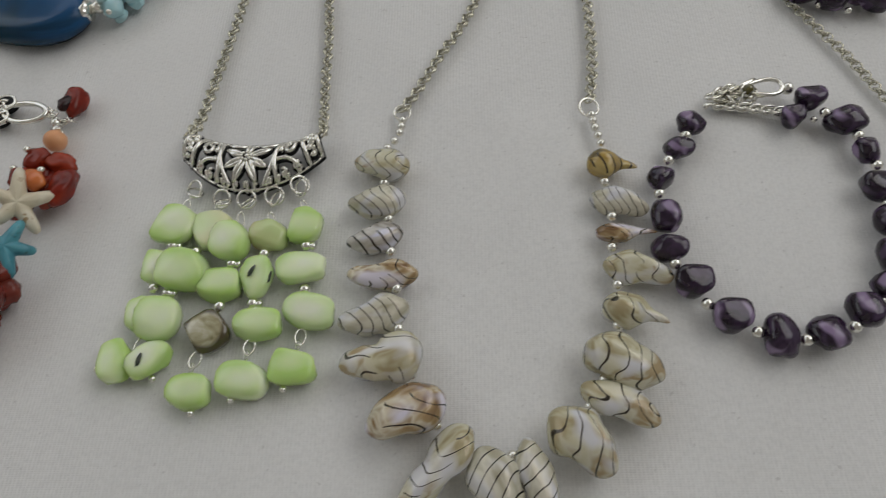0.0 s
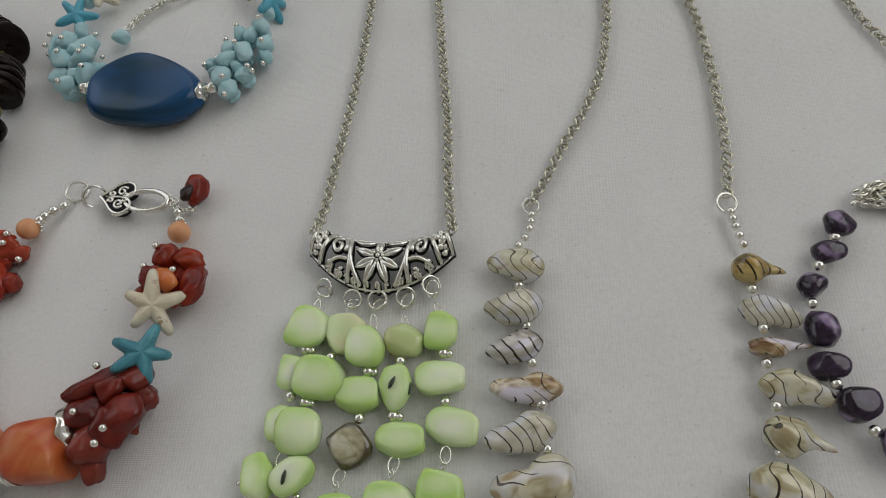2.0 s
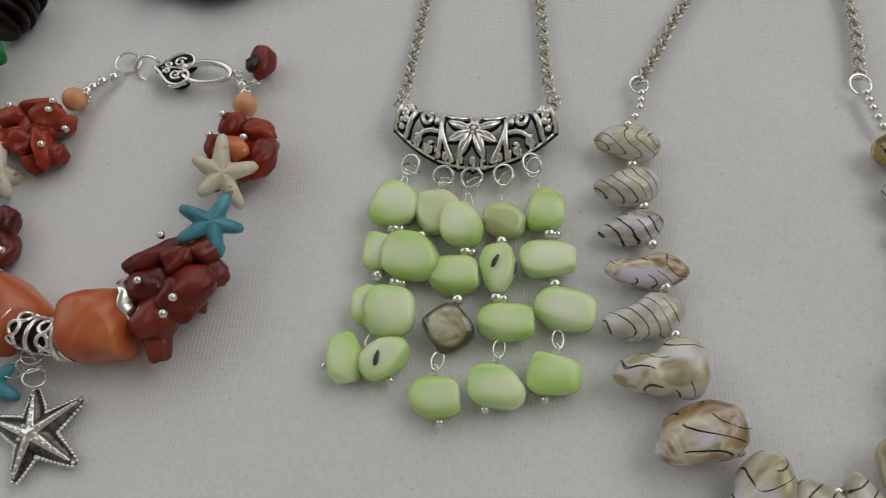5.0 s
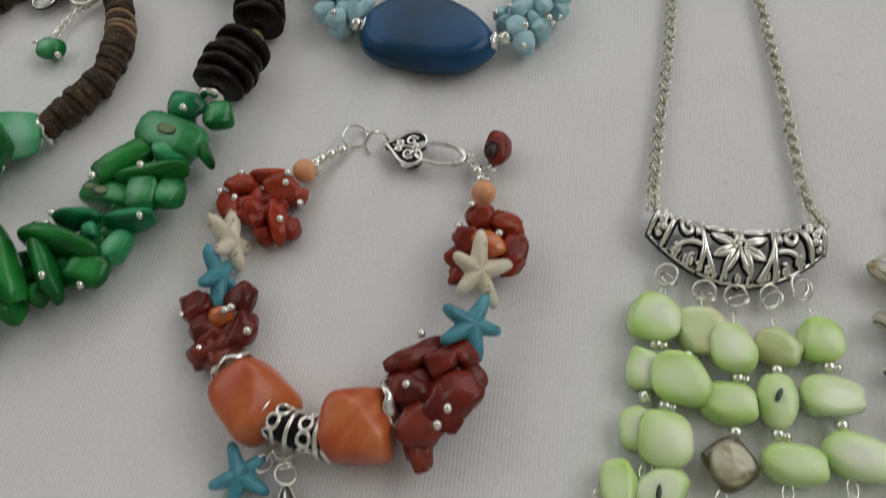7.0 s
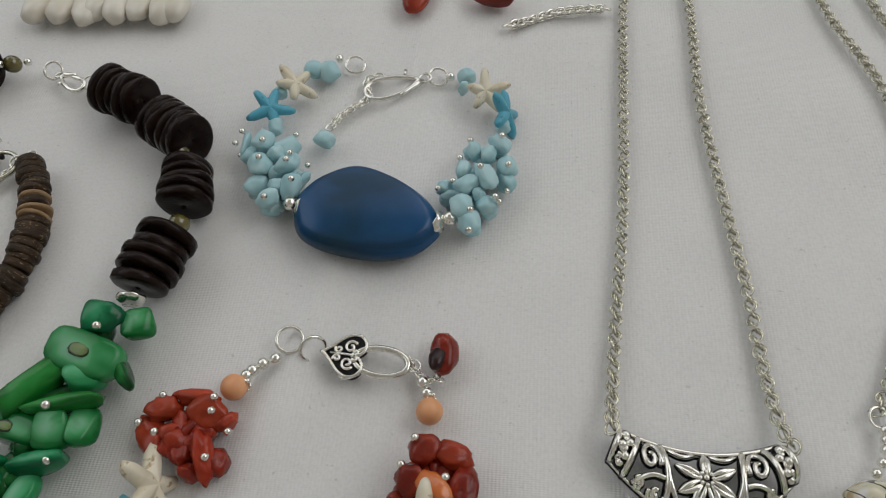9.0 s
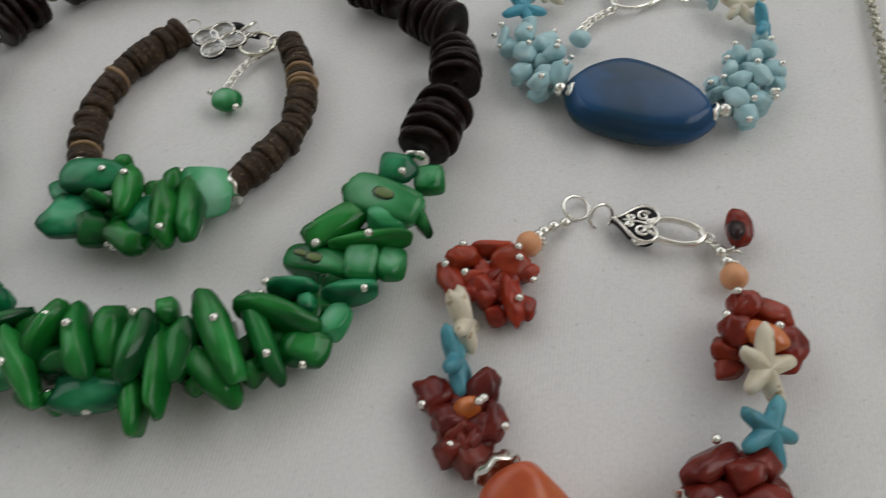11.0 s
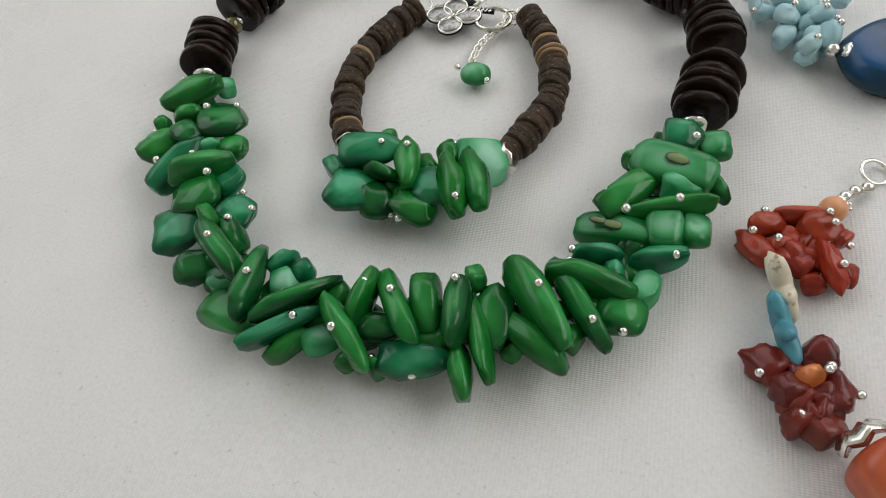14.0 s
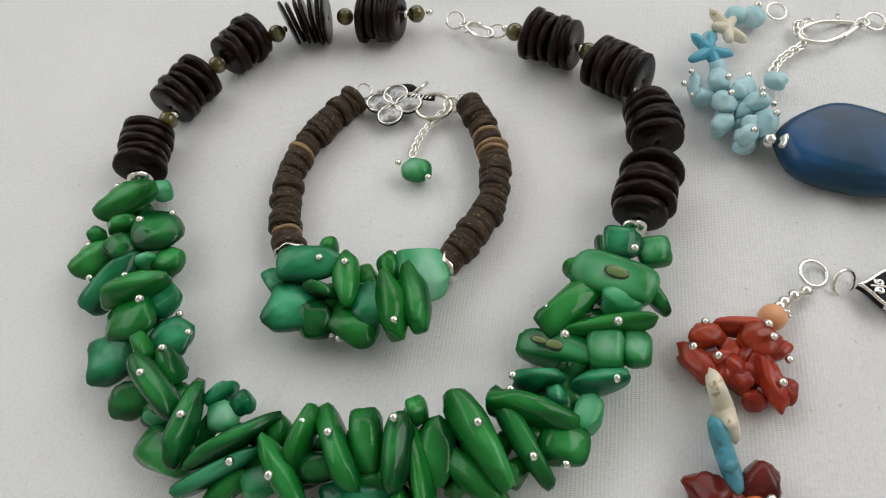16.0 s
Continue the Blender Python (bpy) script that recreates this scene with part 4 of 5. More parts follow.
CORAL_RINGS = [
    (-18.98, 21.8, 0.2), (-18.21, 21.54, 0.2), (-18.62, 11.42, 0.45), (-18.46, 10.86, 0.3), (-15.12, 21.19, 0.2), (-14.33, 20.83, 0.2),
]
CORAL_DROP = [
    (-14.2, 21.53, 0.4, 1.24, 0.88, 0.8, -86),
]
HEART = [
    (-17.86, 21.41, 0.4), (-16.6, 21.2, 0.4), (-15.29, 21.15, 0.4),
]
SCROLL = [
    (-19.25, 12.15, 0.8), (-17.68, 11.82, 0.8), (-15.93, 12.84, 0.8), (-20.57, 13.42, 0.8),
]
STARFISH = [
    (-18.46, 10.62, 0.25), (-17.1, 10.39, 0.25), (-16.8, 8.78, 0.25), (-18.26, 8.25, 0.25), (-19.4, 9.79, 0.25), (-18.06, 9.41, 0.25),
]
coral_bracelet = thing("coral_bracelet", "bracelet of red coral, orange barrels, small stars and silver starfish charm", "bracelet", -18.5, 15)
corals = [pebble("coral_chip", CORAL, s + 40, 0.88, 0.16, 0.22, freq=1.6, dent=0.10, cuts=2) for s in range(7)]
maroons = [pebble("maroon_chip", CORAL_DARK, s + 240, 0.86, 0.16, 0.24, freq=1.5, dent=0.10, cuts=2) for s in range(6)]
tangerine = pebble("orange_chip", TANGERINE, 51, 0.8, 0.1)
pebbles("coral_chip", corals, coral_bracelet, [(x + 0.12, y + 0.05, *rest) for x, y, *rest in CORAL_A], 25, swell=1.12)
pebbles("coral_chip", maroons, coral_bracelet, CORAL_B, 25, {3: tangerine}, swell=1.3)
pebbles("coral_chip", maroons, coral_bracelet, CORAL_C, 18, swell=1.28)
pebbles("coral_chip", corals, coral_bracelet, CORAL_D, 18, {3: tangerine}, swell=1.18)
CORAL_FILL = [(-21.25, 18.6, 0.75), (-21.3, 14.4, 0.75), (-15.1, 13.4, 0.95), (-14.2, 18.1, 0.6)]
for cluster, (cx, cy, r) in enumerate(CORAL_FILL):
    for k in range(7):
        a = k * 0.9 + 0.3
        put("coral_chip", (maroons if cluster in (1, 2) else corals)[k % 6], coral_bracelet, cx + r * 0.55 * math.cos(a), cy + r * 0.5 * math.sin(a), 0.4, (0.95, 0.7, 0.7), (rng.uniform(-40, 40), rng.uniform(-40, 40), 57 * a))
pins(coral_bracelet, CORAL_PINS, 0.24, 0.12)
barrel = pebble("barrel", ORANGE, 60, 0.56, 0.06, 0.0, 4, 0.9, cuts=3)
for x, y, z, long, wide, high, yaw in BARRELS:
    put("barrel_bead", barrel, coral_bracelet, x, y, 0.85, (long * 1.1, wide * 1.05, 1.7), (8, 0, yaw), "faceted orange coral barrel")


def cap_mesh(name="bead_cap"):
    """A shallow scalloped dish, axis along x, one unit across."""
    bm = bmesh.new()
    lathe(bm, [(-0.10, 0.12), (-0.12, 0.30), (0.02, 0.46), (0.12, 0.50), (0.14, 0.47), (0.04, 0.42), (-0.06, 0.28), (-0.05, 0.12)], 24)
    for v in bm.verts:
        a = math.atan2(v.co.z, v.co.y)
        v.co.x += 0.05 * math.cos(6 * a) * math.hypot(v.co.y, v.co.z) * 2
    return mesh_of(name, bm, SILVER)


CAP = cap_mesh()
(sx, sy, _), (ex, ey, _), (kx, ky, _), (lx, ly, _) = SCROLL
put("bead_cap", CAP, coral_bracelet, kx - 0.05, ky, 0.85, (1.4, 1.35, 1.35), (0, 0, 195), "silver bead cap")
put("bead_cap", CAP, coral_bracelet, lx + 0.1, ly - 0.05, 0.85, (1.3, 1.25, 1.25), (0, 0, -52), "silver bead cap")


def scroll_tube(parent):
    """The pierced silver tube between the barrels: a curved dark core with raised bands and curls."""
    mid = ((sx + ex) / 2 + 0.03, (sy + ey) / 2 - 0.12)
    axis = glide([(sx + 0.15, sy + 0.02), mid, (ex + 0.1, ey)], 0.06)
    core, fret = bmesh.new(), bmesh.new()
    tube(core, [(p.x, p.y, 0.80) for p in axis], 0.42, False, 16)
    n = len(axis)
    for i in (0, 1, n // 2, n - 2, n - 1):
        p, d = axis[i], (axis[min(i + 1, n - 1)] - axis[max(i - 1, 0)]).normalized()
        s = Vector((-d.y, d.x, 0))
        r = 0.58 if i in (0, n - 1) else 0.46
        tube(fret, [p + s * (r * math.cos(a)) + Vector((0, 0, 0.80 + r * math.sin(a))) for a in (2 * math.pi * k / 22 for k in range(22))], 0.078, True, 6)
    for j, i in enumerate((n // 4, 3 * n // 4)):
        p, d = axis[i], (axis[i + 1] - axis[i - 1]).normalized()
        s = Vector((-d.y, d.x, 0))
        for b in range(7):
            base = 2 * math.pi * b / 7 + j * 0.4
            ring = []
            for k in range(14):
                a = 2 * math.pi * k / 14
                phi = base + 0.42 * math.sin(a)
                ring.append(p + d * (0.16 * math.cos(a)) + s * (0.455 * math.cos(phi)) + Vector((0, 0, 0.80 + 0.455 * math.sin(phi))))
            tube(fret, ring, 0.066, True, 6)
    for x, y, a in ((sx - 0.02, sy + 0.08, 150), (ex + 0.20, ey - 0.02, 5)):
        put("bead_cap", CAP, parent, x, y, 0.84, (1.2, 1.36, 1.30), (0, 0, a), "silver bead cap")
    body = put("scroll_tube", mesh_of("scroll_tube", core, DARK_SILVER), parent, 0, 0, 0, label="pierced silver tube bead")
    sub("fretwork", mesh_of("fretwork", fret, SILVER), body)


scroll_tube(coral_bracelet)
balls(coral_bracelet, [(-15.68, 12.98, 0.95)], 0.44)
STAR_CREAM = mesh_of("cream_star", finger_star(2), CREAM)
STAR_TEAL = mesh_of("teal_star", finger_star(3), TEAL)
STAR_BLUE = mesh_of("blue_star", finger_star(5), BLUE)


def star(parent, me, x, y, z, size, normal, spin):
    ob = put("star_bead", me, parent, x, y, z, (size, size, size))
    turn = Vector((0, 0, 1)).rotation_difference(Vector(normal).normalized()).to_matrix() @ Matrix.Rotation(radians(spin), 3, "Z")
    ob.rotation_euler = turn.to_euler()


for (x, y, z), me, size, nrm, spin in zip(CORAL_STARS, (STAR_CREAM, STAR_TEAL, STAR_CREAM, STAR_TEAL, STAR_TEAL), (1.05, 1.0, 1.0, 0.95, 0.84),
                                          ((0.93, 0.25, 0.30), (0.93, 0.25, 0.30), (0.5, -0.3, 0.8), (0.45, -0.2, 0.85), (0.1, -0.3, 0.95)), (100, 80, 20, 10, 55)):
    star(coral_bracelet, me, x, y, z, size, nrm, spin)
peach = pebble("peach_bead", PEACH, 3, 1.0, 0.01)
for x, y, z in CORAL_BEADS:
    put("peach_bead", peach, coral_bracelet, x, y, 0.4, (0.78, 0.78, 0.78))
    for k in range(6):
        put("daisy_bead", BALL, coral_bracelet, x + (0.36 if x < -18 else 0.02) + 0.10 * math.cos(k), y + (0.10 if x < -18 else 0.38) + 0.1 * math.sin(k), 0.35 + 0.14 * math.sin(k * 1.05), (0.14, 0.14, 0.14))
balls(coral_bracelet, CORAL_SILVER, 0.38)
for i, (x, y, z) in enumerate(CORAL_RINGS):
    s = (0.80, 0.80, 0.52, 0.55, 0.45, 0.42)[i]
    put("jump_ring", RING, coral_bracelet, x, y, z + 0.05, (s, s, s), ((10, 55)[i % 2] if i != 3 else 25, 12, 30 * i))
for dx, dy, tip in ((-0.22, 0.02, 60), (0.10, -0.12, -50), (-0.50, -0.16, 30)):
    put("jump_ring", RING, coral_bracelet, -18.6 + dx, 11.2 + dy, 0.36, (0.46, 0.42, 0.5), (tip, 20, 35))
drop_chip = pebble("drop_chip", CORAL, 58, 0.85, 0.12, 0.2)
pebbles("coral_drop", [drop_chip], coral_bracelet, CORAL_DROP, 4)
put("dark_patch", pebble("dark_patch", DARK_STONE, 12, 0.9, 0.15, sub=2), coral_bracelet, -14.36, 21.36, 0.60, (0.95, 0.52, 0.46), (0, 20, 75))
chain(coral_bracelet, [(-15.27, 21.36), (-14.96, 20.98), (-14.56, 20.76), (-14.23, 21.04)], 0.25, 0.3, 0.14, LINK_BRIGHT)


def heart_clasp(parent):
    """A lobster clasp with a scrolled heart on its body and an oval hook."""
    (x0, y0, _), (x1, y1, _), (x2, y2, _) = HEART
    yaw = math.degrees(math.atan2(y2 - y0, x2 - x0))
    length = math.hypot(x2 - x0, y2 - y0)
    k = length / 2.5
    heart = []
    for i in range(40):
        a = 2 * math.pi * i / 40
        hx, hy = 16 * math.sin(a) ** 3, 13 * math.cos(a) - 5 * math.cos(2 * a) - 2 * math.cos(3 * a) - math.cos(4 * a)
        heart.append(((hy + 17) / 29 * 1.3 * k - 0.04, hx / 32 * 1.3 * k))
    plate, fret, hook = bmesh.new(), bmesh.new(), bmesh.new()
    lower = [plate.verts.new((x, y, -0.16)) for x, y in heart]
    upper = [plate.verts.new((x, y, 0.10)) for x, y in heart]
    plate.faces.new(upper)
    plate.faces.new(lower[::-1])
    for i in range(40):
        plate.faces.new((lower[i], lower[(i + 1) % 40], upper[(i + 1) % 40], upper[i]))
    tube(fret, [(x, y, 0.11) for x, y in heart], 0.055, True, 7)
    for s in (-1, 1):
        for cx, cy, r, st in ((0.82, 0.25, 0.20, 0.5), (0.48, 0.14, 0.12, 2.5), (0.98, 0.10, 0.10, 3.5)):
            pts = []
            for i in range(20):
                q = i / 19
                a = st + 2 * math.pi * 1.25 * q
                pts.append((k * (cx + r * (1 - 0.8 * q) * math.cos(a)), s * k * (cy + r * (1 - 0.8 * q) * math.sin(a)), 0.13))
            tube(fret, pts, 0.055, False, 6)
    tube(fret, [(0.25 * k, 0, 0.13), (0.7 * k, 0.01, 0.14), (1.05 * k, 0, 0.13)], 0.045, False, 6)
    pts = [(k * (1.75 + 0.80 * math.cos(a)), k * 0.42 * math.sin(a) - 0.02, 0.02) for a in (2 * math.pi * i / 30 for i in range(30))]
    tube(hook, pts, 0.105, True, 8)
    tube(hook, [(0.62 * k, -0.52 * k, -0.02), (0.75 * k, -0.66 * k, 0), (0.95 * k, -0.60 * k, 0.02), (1.2 * k, -0.44 * k, 0.02)], 0.085, False, 7)
    body = put("clasp", mesh_of("clasp_plate", plate, DARK_SILVER), parent, x0, y0, 0.34, (1, 1, 1), (0, 0, yaw), "silver heart clasp with blackened scrollwork")
    sub("scrollwork", mesh_of("scrollwork", fret, SILVER), body)
    sub("hook", mesh_of("hook", hook, SILVER), body)


heart_clasp(coral_bracelet)


def starfish_charm(parent):
    """A cast silver starfish: blackened body, a smooth middle and rows of bright studs along the arms."""
    tips, mid = STARFISH[:5], STARFISH[5]
    bm, studs = bmesh.new(), bmesh.new()
    for tx, ty, _ in tips:
        d = Vector((tx - mid[0], ty - mid[1], 0))
        n = d.length
        u = d / n
        s = Vector((-u.y, u.x, 0))
        rows = []
        for i in range(13):
            q = i / 12
            w = 0.40 * (1 - q) ** 0.8 + 0.07
            h = 0.30 * (1 - q) ** 0.7 + 0.10
            c = u * (n * q)
            rows.append([bm.verts.new(c + s * (w * math.cos(a)) + Vector((0, 0, 0.06 + h * math.sin(a)))) for a in (math.pi * j / 10 for j in range(11))])
        for a, b in zip(rows, rows[1:]):
            for j in range(10):
                bm.faces.new((a[j], a[j + 1], b[j + 1], b[j])).smooth = True
        bm.faces.new(rows[-1])
        plate = []
        for i in range(13):
            q = 0.92 * i / 12
            w, h = 0.145 * (1 - q) ** 0.9 + 0.02, 0.30 * (1 - q) ** 0.7 + 0.12
            plate.append([studs.verts.new(u * (n * q) + s * (w * math.cos(a)) + Vector((0, 0, 0.075 + h * (0.72 + 0.28 * math.sin(a))))) for a in (math.pi * j / 8 for j in range(9))])
        for a, b in zip(plate, plate[1:]):
            for j in range(8):
                studs.faces.new((a[j], a[j + 1], b[j + 1], b[j]))
        for i in range(11):
            q = 0.20 + 0.78 * i / 10
            w, h = 0.40 * (1 - q) ** 0.8 + 0.07, 0.30 * (1 - q) ** 0.7 + 0.10
            for a in (0.30, math.pi - 0.30) if i % 2 else (0.30, math.pi / 2, math.pi - 0.30):
                p = u * (n * q) + s * (w * math.cos(a)) + Vector((0, 0, 0.07 + h * math.sin(a)))
                size = 0.075 - 0.020 * q
                bmesh.ops.create_icosphere(studs, subdivisions=2, radius=size, matrix=Matrix.Translation(p))
    for k in range(8):
        bmesh.ops.create_icosphere(studs, subdivisions=2, radius=0.05, matrix=Matrix.Translation((0.24 * math.cos(k * 0.785), 0.24 * math.sin(k * 0.785), 0.50)))
    body = put("starfish_charm", mesh_of("starfish_charm", bm, TARNISH), parent, mid[0], mid[1], 0.0, label="cast silver starfish charm")
    sub("studs", mesh_of("studs", smooth(studs), SILVER), body, "bright silver studs")


starfish_charm(coral_bracelet)

# ---- turquoise and agate bracelet ----
AGATE = [
    (-17.09, 26.25, 0.6, 4.81, 3.31, 1.2, -6),
]
TURQ_A = [
    (-22.09, 29.14, 0.6, 0.27, 0.99, 0.7, 2), (-21.3, 29.09, 0.9, 0.67, 0.78, 0.7, -9), (-21.78, 28.72, 0.5, 0.68, 0.72, 0.7, 17),
    (-21.19, 28.03, 0.9, 0.68, 0.82, 0.7, 8), (-20.46, 28.96, 0.7, 0.71, 0.9, 0.7, -41), (-20.73, 28.52, 0.9, 0.48, 0.52, 0.7, -10),
    (-20.18, 28.02, 1, 0.73, 0.87, 0.7, 2), (-20.54, 27.76, 0.8, 0.49, 0.44, 0.7, 22), (-21.22, 27.38, 0.6, 0.73, 0.6, 0.7, 32),
    (-20.58, 26.58, 0.9, 0.48, 0.75, 0.7, -47), (-20.4, 27.13, 0.8, 0.4, 0.57, 0.7, -54), (-19.89, 27.13, 0.9, 0.57, 0.93, 0.7, -17),
    (-19.73, 27.69, 0.5, 0.3, 0.8, 0.7, -25), (-20.46, 26.58, 0.5, 0.33, 0.54, 0.7, -21),
]
TURQ_B = [
    (-12.92, 29.3, 0.8, 0.59, 0.88, 0.7, 25), (-13.8, 29.06, 0.7, 0.43, 0.62, 0.7, 2), (-14.12, 28.2, 0.7, 0.45, 0.68, 0.7, -20),
    (-12.64, 28.4, 0.7, 0.58, 0.86, 0.7, 12), (-13.33, 27.77, 1, 1.16, 0.63, 0.7, -66), (-13.94, 27.39, 1, 0.53, 0.84, 0.7, -42),
    (-12.61, 27.89, 0.5, 0.5, 0.68, 0.7, 16), (-13.5, 27.07, 0.8, 0.36, 0.39, 0.7, -5), (-14.73, 27.5, 0.6, 0.45, 0.49, 0.7, -12),
    (-14.06, 26.6, 0.9, 0.65, 0.86, 0.7, 12), (-13.25, 26.78, 0.7, 0.66, 0.59, 0.7, 12), (-13.76, 26.08, 0.7, 0.69, 0.74, 0.7, 30),
    (-14.48, 27.23, 0.5, 0.58, 0.34, 0.7, 14), (-13.29, 28.85, 0.8, 0.47, 0.68, 0.7, -13),
]
TURQ_PINS = [
    (-22.21, 29.52, 0.8), (-22.43, 29.13, 0.6), (-21.13, 28.74, 1.3), (-21.08, 27.97, 1.3), (-22.15, 28.65, 0.5), (-20.27, 29.59, 0.6),
    (-20.08, 28.26, 1.2), (-20.11, 27.9, 1.3), (-19.57, 28.22, 0.6), (-19.76, 27.09, 1.3), (-20.51, 26.32, 1.3), (-20.7, 26.45, 0.8),
    (-12.87, 29.28, 1.2), (-13.96, 29.37, 0.8), (-14.27, 28.58, 0.8), (-12.6, 28.12, 1.1), (-13.51, 27.77, 1.4), (-14.43, 27.58, 0.8),
    (-14.89, 27.25, 0.8), (-12.63, 27.45, 0.5), (-12.98, 26.85, 1), (-12.85, 26.78, 0.8), (-13.73, 26.09, 1.3), (-13.76, 25.65, 0.8),
]
TURQ_ENDS = [
    (-20.36, 33.22, 0.4, 0.84, 0.83, 0.7, -8), (-19.73, 33.15, 0.4, 0.87, 0.95, 0.7, 43), (-21.41, 31.84, 0.5, 0.54, 0.52, 0.7, 7),
    (-21.21, 30.12, 0.5, 0.59, 0.75, 0.7, 12), (-14.35, 33, 0.4, 0.71, 0.71, 0.7, 31), (-14.43, 32.26, 0.5, 0.27, 0.56, 0.7, -35),
    (-12.87, 30.38, 0.5, 0.54, 0.57, 0.7, 7), (-19.29, 29.67, 0.4, 0.8, 0.74, 0.7, -32),
]
TURQ_STARS = [
    (-21.53, 30.81, 0.7), (-20.85, 32.07, 0.7), (-13.58, 31.85, 0.7), (-12.82, 30.84, 0.7),
]
TURQ_SILVER = [
    (-19.85, 26.55, 0.7), (-14.42, 26.18, 0.7), (-19.5, 33.95, 0.3), (-14.99, 33.05, 0.3),
]
TURQ_CAPS = [
    (-19.49, 26.43, 0.7), (-14.73, 25.94, 0.7),
]
TURQ_RINGS = [
    (-18.84, 33.73, 0.2), (-15.49, 33.14, 0.2),
]
TURQ_CLASP = [
    (-18.04, 32.15, 0.3), (-15.96, 32.97, 0.3),
]
TURQ_CHAIN = [
    (-17.8, 33.1), (-18.25, 32.84), (-18.07, 31.96), (-18.53, 31.45), (-18.99, 30.96), (-19.31, 30.33),
]
turquoise_bracelet = thing("turquoise_bracelet", "bracelet of pale turquoise chips with a large faceted blue agate", "bracelet", -17, 29)


def agate_mesh():
    """A flat tumbled oval: an uneven rounded outline, a broad polished table and eased facets down to the girdle."""
    bm = bmesh.new()
    corners = [(0.50, -0.04), (0.37, 0.22), (0.12, 0.42), (-0.16, 0.50), (-0.39, 0.31), (-0.50, 0.06), (-0.48, -0.16), (-0.40, -0.36), (-0.22, -0.47), (0.10, -0.50), (0.34, -0.41), (0.47, -0.23)]
    n = len(corners)
    outline = []
    for i in range(n):
        a, b, c, d = (Vector(corners[(i + k) % n]) for k in (-1, 0, 1, 2))
        for k in range(5):
            u = k / 5
            outline.append(0.5 * (2 * b + (c - a) * u + (2 * a - 5 * b + 4 * c - d) * u * u + (3 * b - a - 3 * c + d) * u ** 3))
    m = len(outline)
    rings = []
    for r, z in ((0.30, 0.50), (0.62, 0.49), (0.78, 0.47), (0.84, 0.445), (0.88, 0.40), (0.97, 0.16), (0.995, 0.05), (1.0, -0.06), (0.96, -0.22), (0.84, -0.44), (0.5, -0.5)):
        rings.append([bm.verts.new((r * p.x, r * p.y - 0.02 * (1 - r), z)) for p in outline])
    for a, b in zip(rings, rings[1:]):
        for k in range(m):
            bm.faces.new((a[k], a[(k + 1) % m], b[(k + 1) % m], b[k]))
    bm.faces.new(rings[0])
    bm.faces.new(rings[-1][::-1])
    return mesh_of("agate", smooth(bm), AGATE_BLUE)


x, y, z, long, wide, high, yaw = AGATE[0]
put("agate", agate_mesh(), turquoise_bracelet, x - 0.1, y + 0.1, 0.62, (long * 1.05, wide * 1.05, 1.2), (0, 0, yaw), "large faceted deep blue agate bead")
turqs = [pebble("turquoise_chip", TURQ, s + 70, 0.88, 0.14, 0.2, freq=1.5, cuts=3) for s in range(6)]
pebbles("turquoise_chip", turqs, turquoise_bracelet, TURQ_A, 25, swell=1.2)
pebbles("turquoise_chip", turqs, turquoise_bracelet, TURQ_B, 25, swell=1.2)
for rows in (TURQ_A, TURQ_B):
    for x, y, z, long, wide, high, yaw in rows:
        put("turquoise_chip", turqs[rng.randrange(6)], turquoise_bracelet, x + rng.uniform(-0.2, 0.2), y + rng.uniform(-0.1, 0.3), 0.34, (0.7, 0.55, 0.55), (rng.uniform(-30, 30), 20, yaw + 60))
pebbles("turquoise_chip", turqs, turquoise_bracelet, TURQ_ENDS, 8)
pins(turquoise_bracelet, TURQ_PINS, 0.23, 0.10)
for (x, y, z), me, nrm, spin in zip(TURQ_STARS, (STAR_BLUE, STAR_CREAM, STAR_CREAM, STAR_BLUE), ((0.25, -0.2, 0.9), (0.5, 0.0, 0.85), (0.05, -0.3, 0.9), (0.85, -0.1, 0.45)), (75, 60, 20, 100)):
    star(turquoise_bracelet, me, x, y, z, 0.86, nrm, spin)
for (x, y, z), s in zip(TURQ_SILVER, (0.5, 0.5, 0.34, 0.34)):
    put("silver_bead", BALL, turquoise_bracelet, x, y, z, (s, s, s))
for (x, y, z), a in zip(TURQ_CAPS, (-10, 170)):
    put("bead_cap", CAP, turquoise_bracelet, x, y, z, (0.9, 0.85, 0.85), (0, 0, a))
for x, y, z in TURQ_RINGS:
    put("jump_ring", RING, turquoise_bracelet, x, y, z, (0.75, 0.75, 0.6), (15, 10, 0))
(ax, ay, _), (bx, by, _) = TURQ_CLASP
lobster(turquoise_bracelet, bx, by, ax - 0.15, ay - 0.05, 0.3, 1.0)
chain(turquoise_bracelet, TURQ_CHAIN, 0.2, 0.40, 0.17, LINK_BRIGHT)

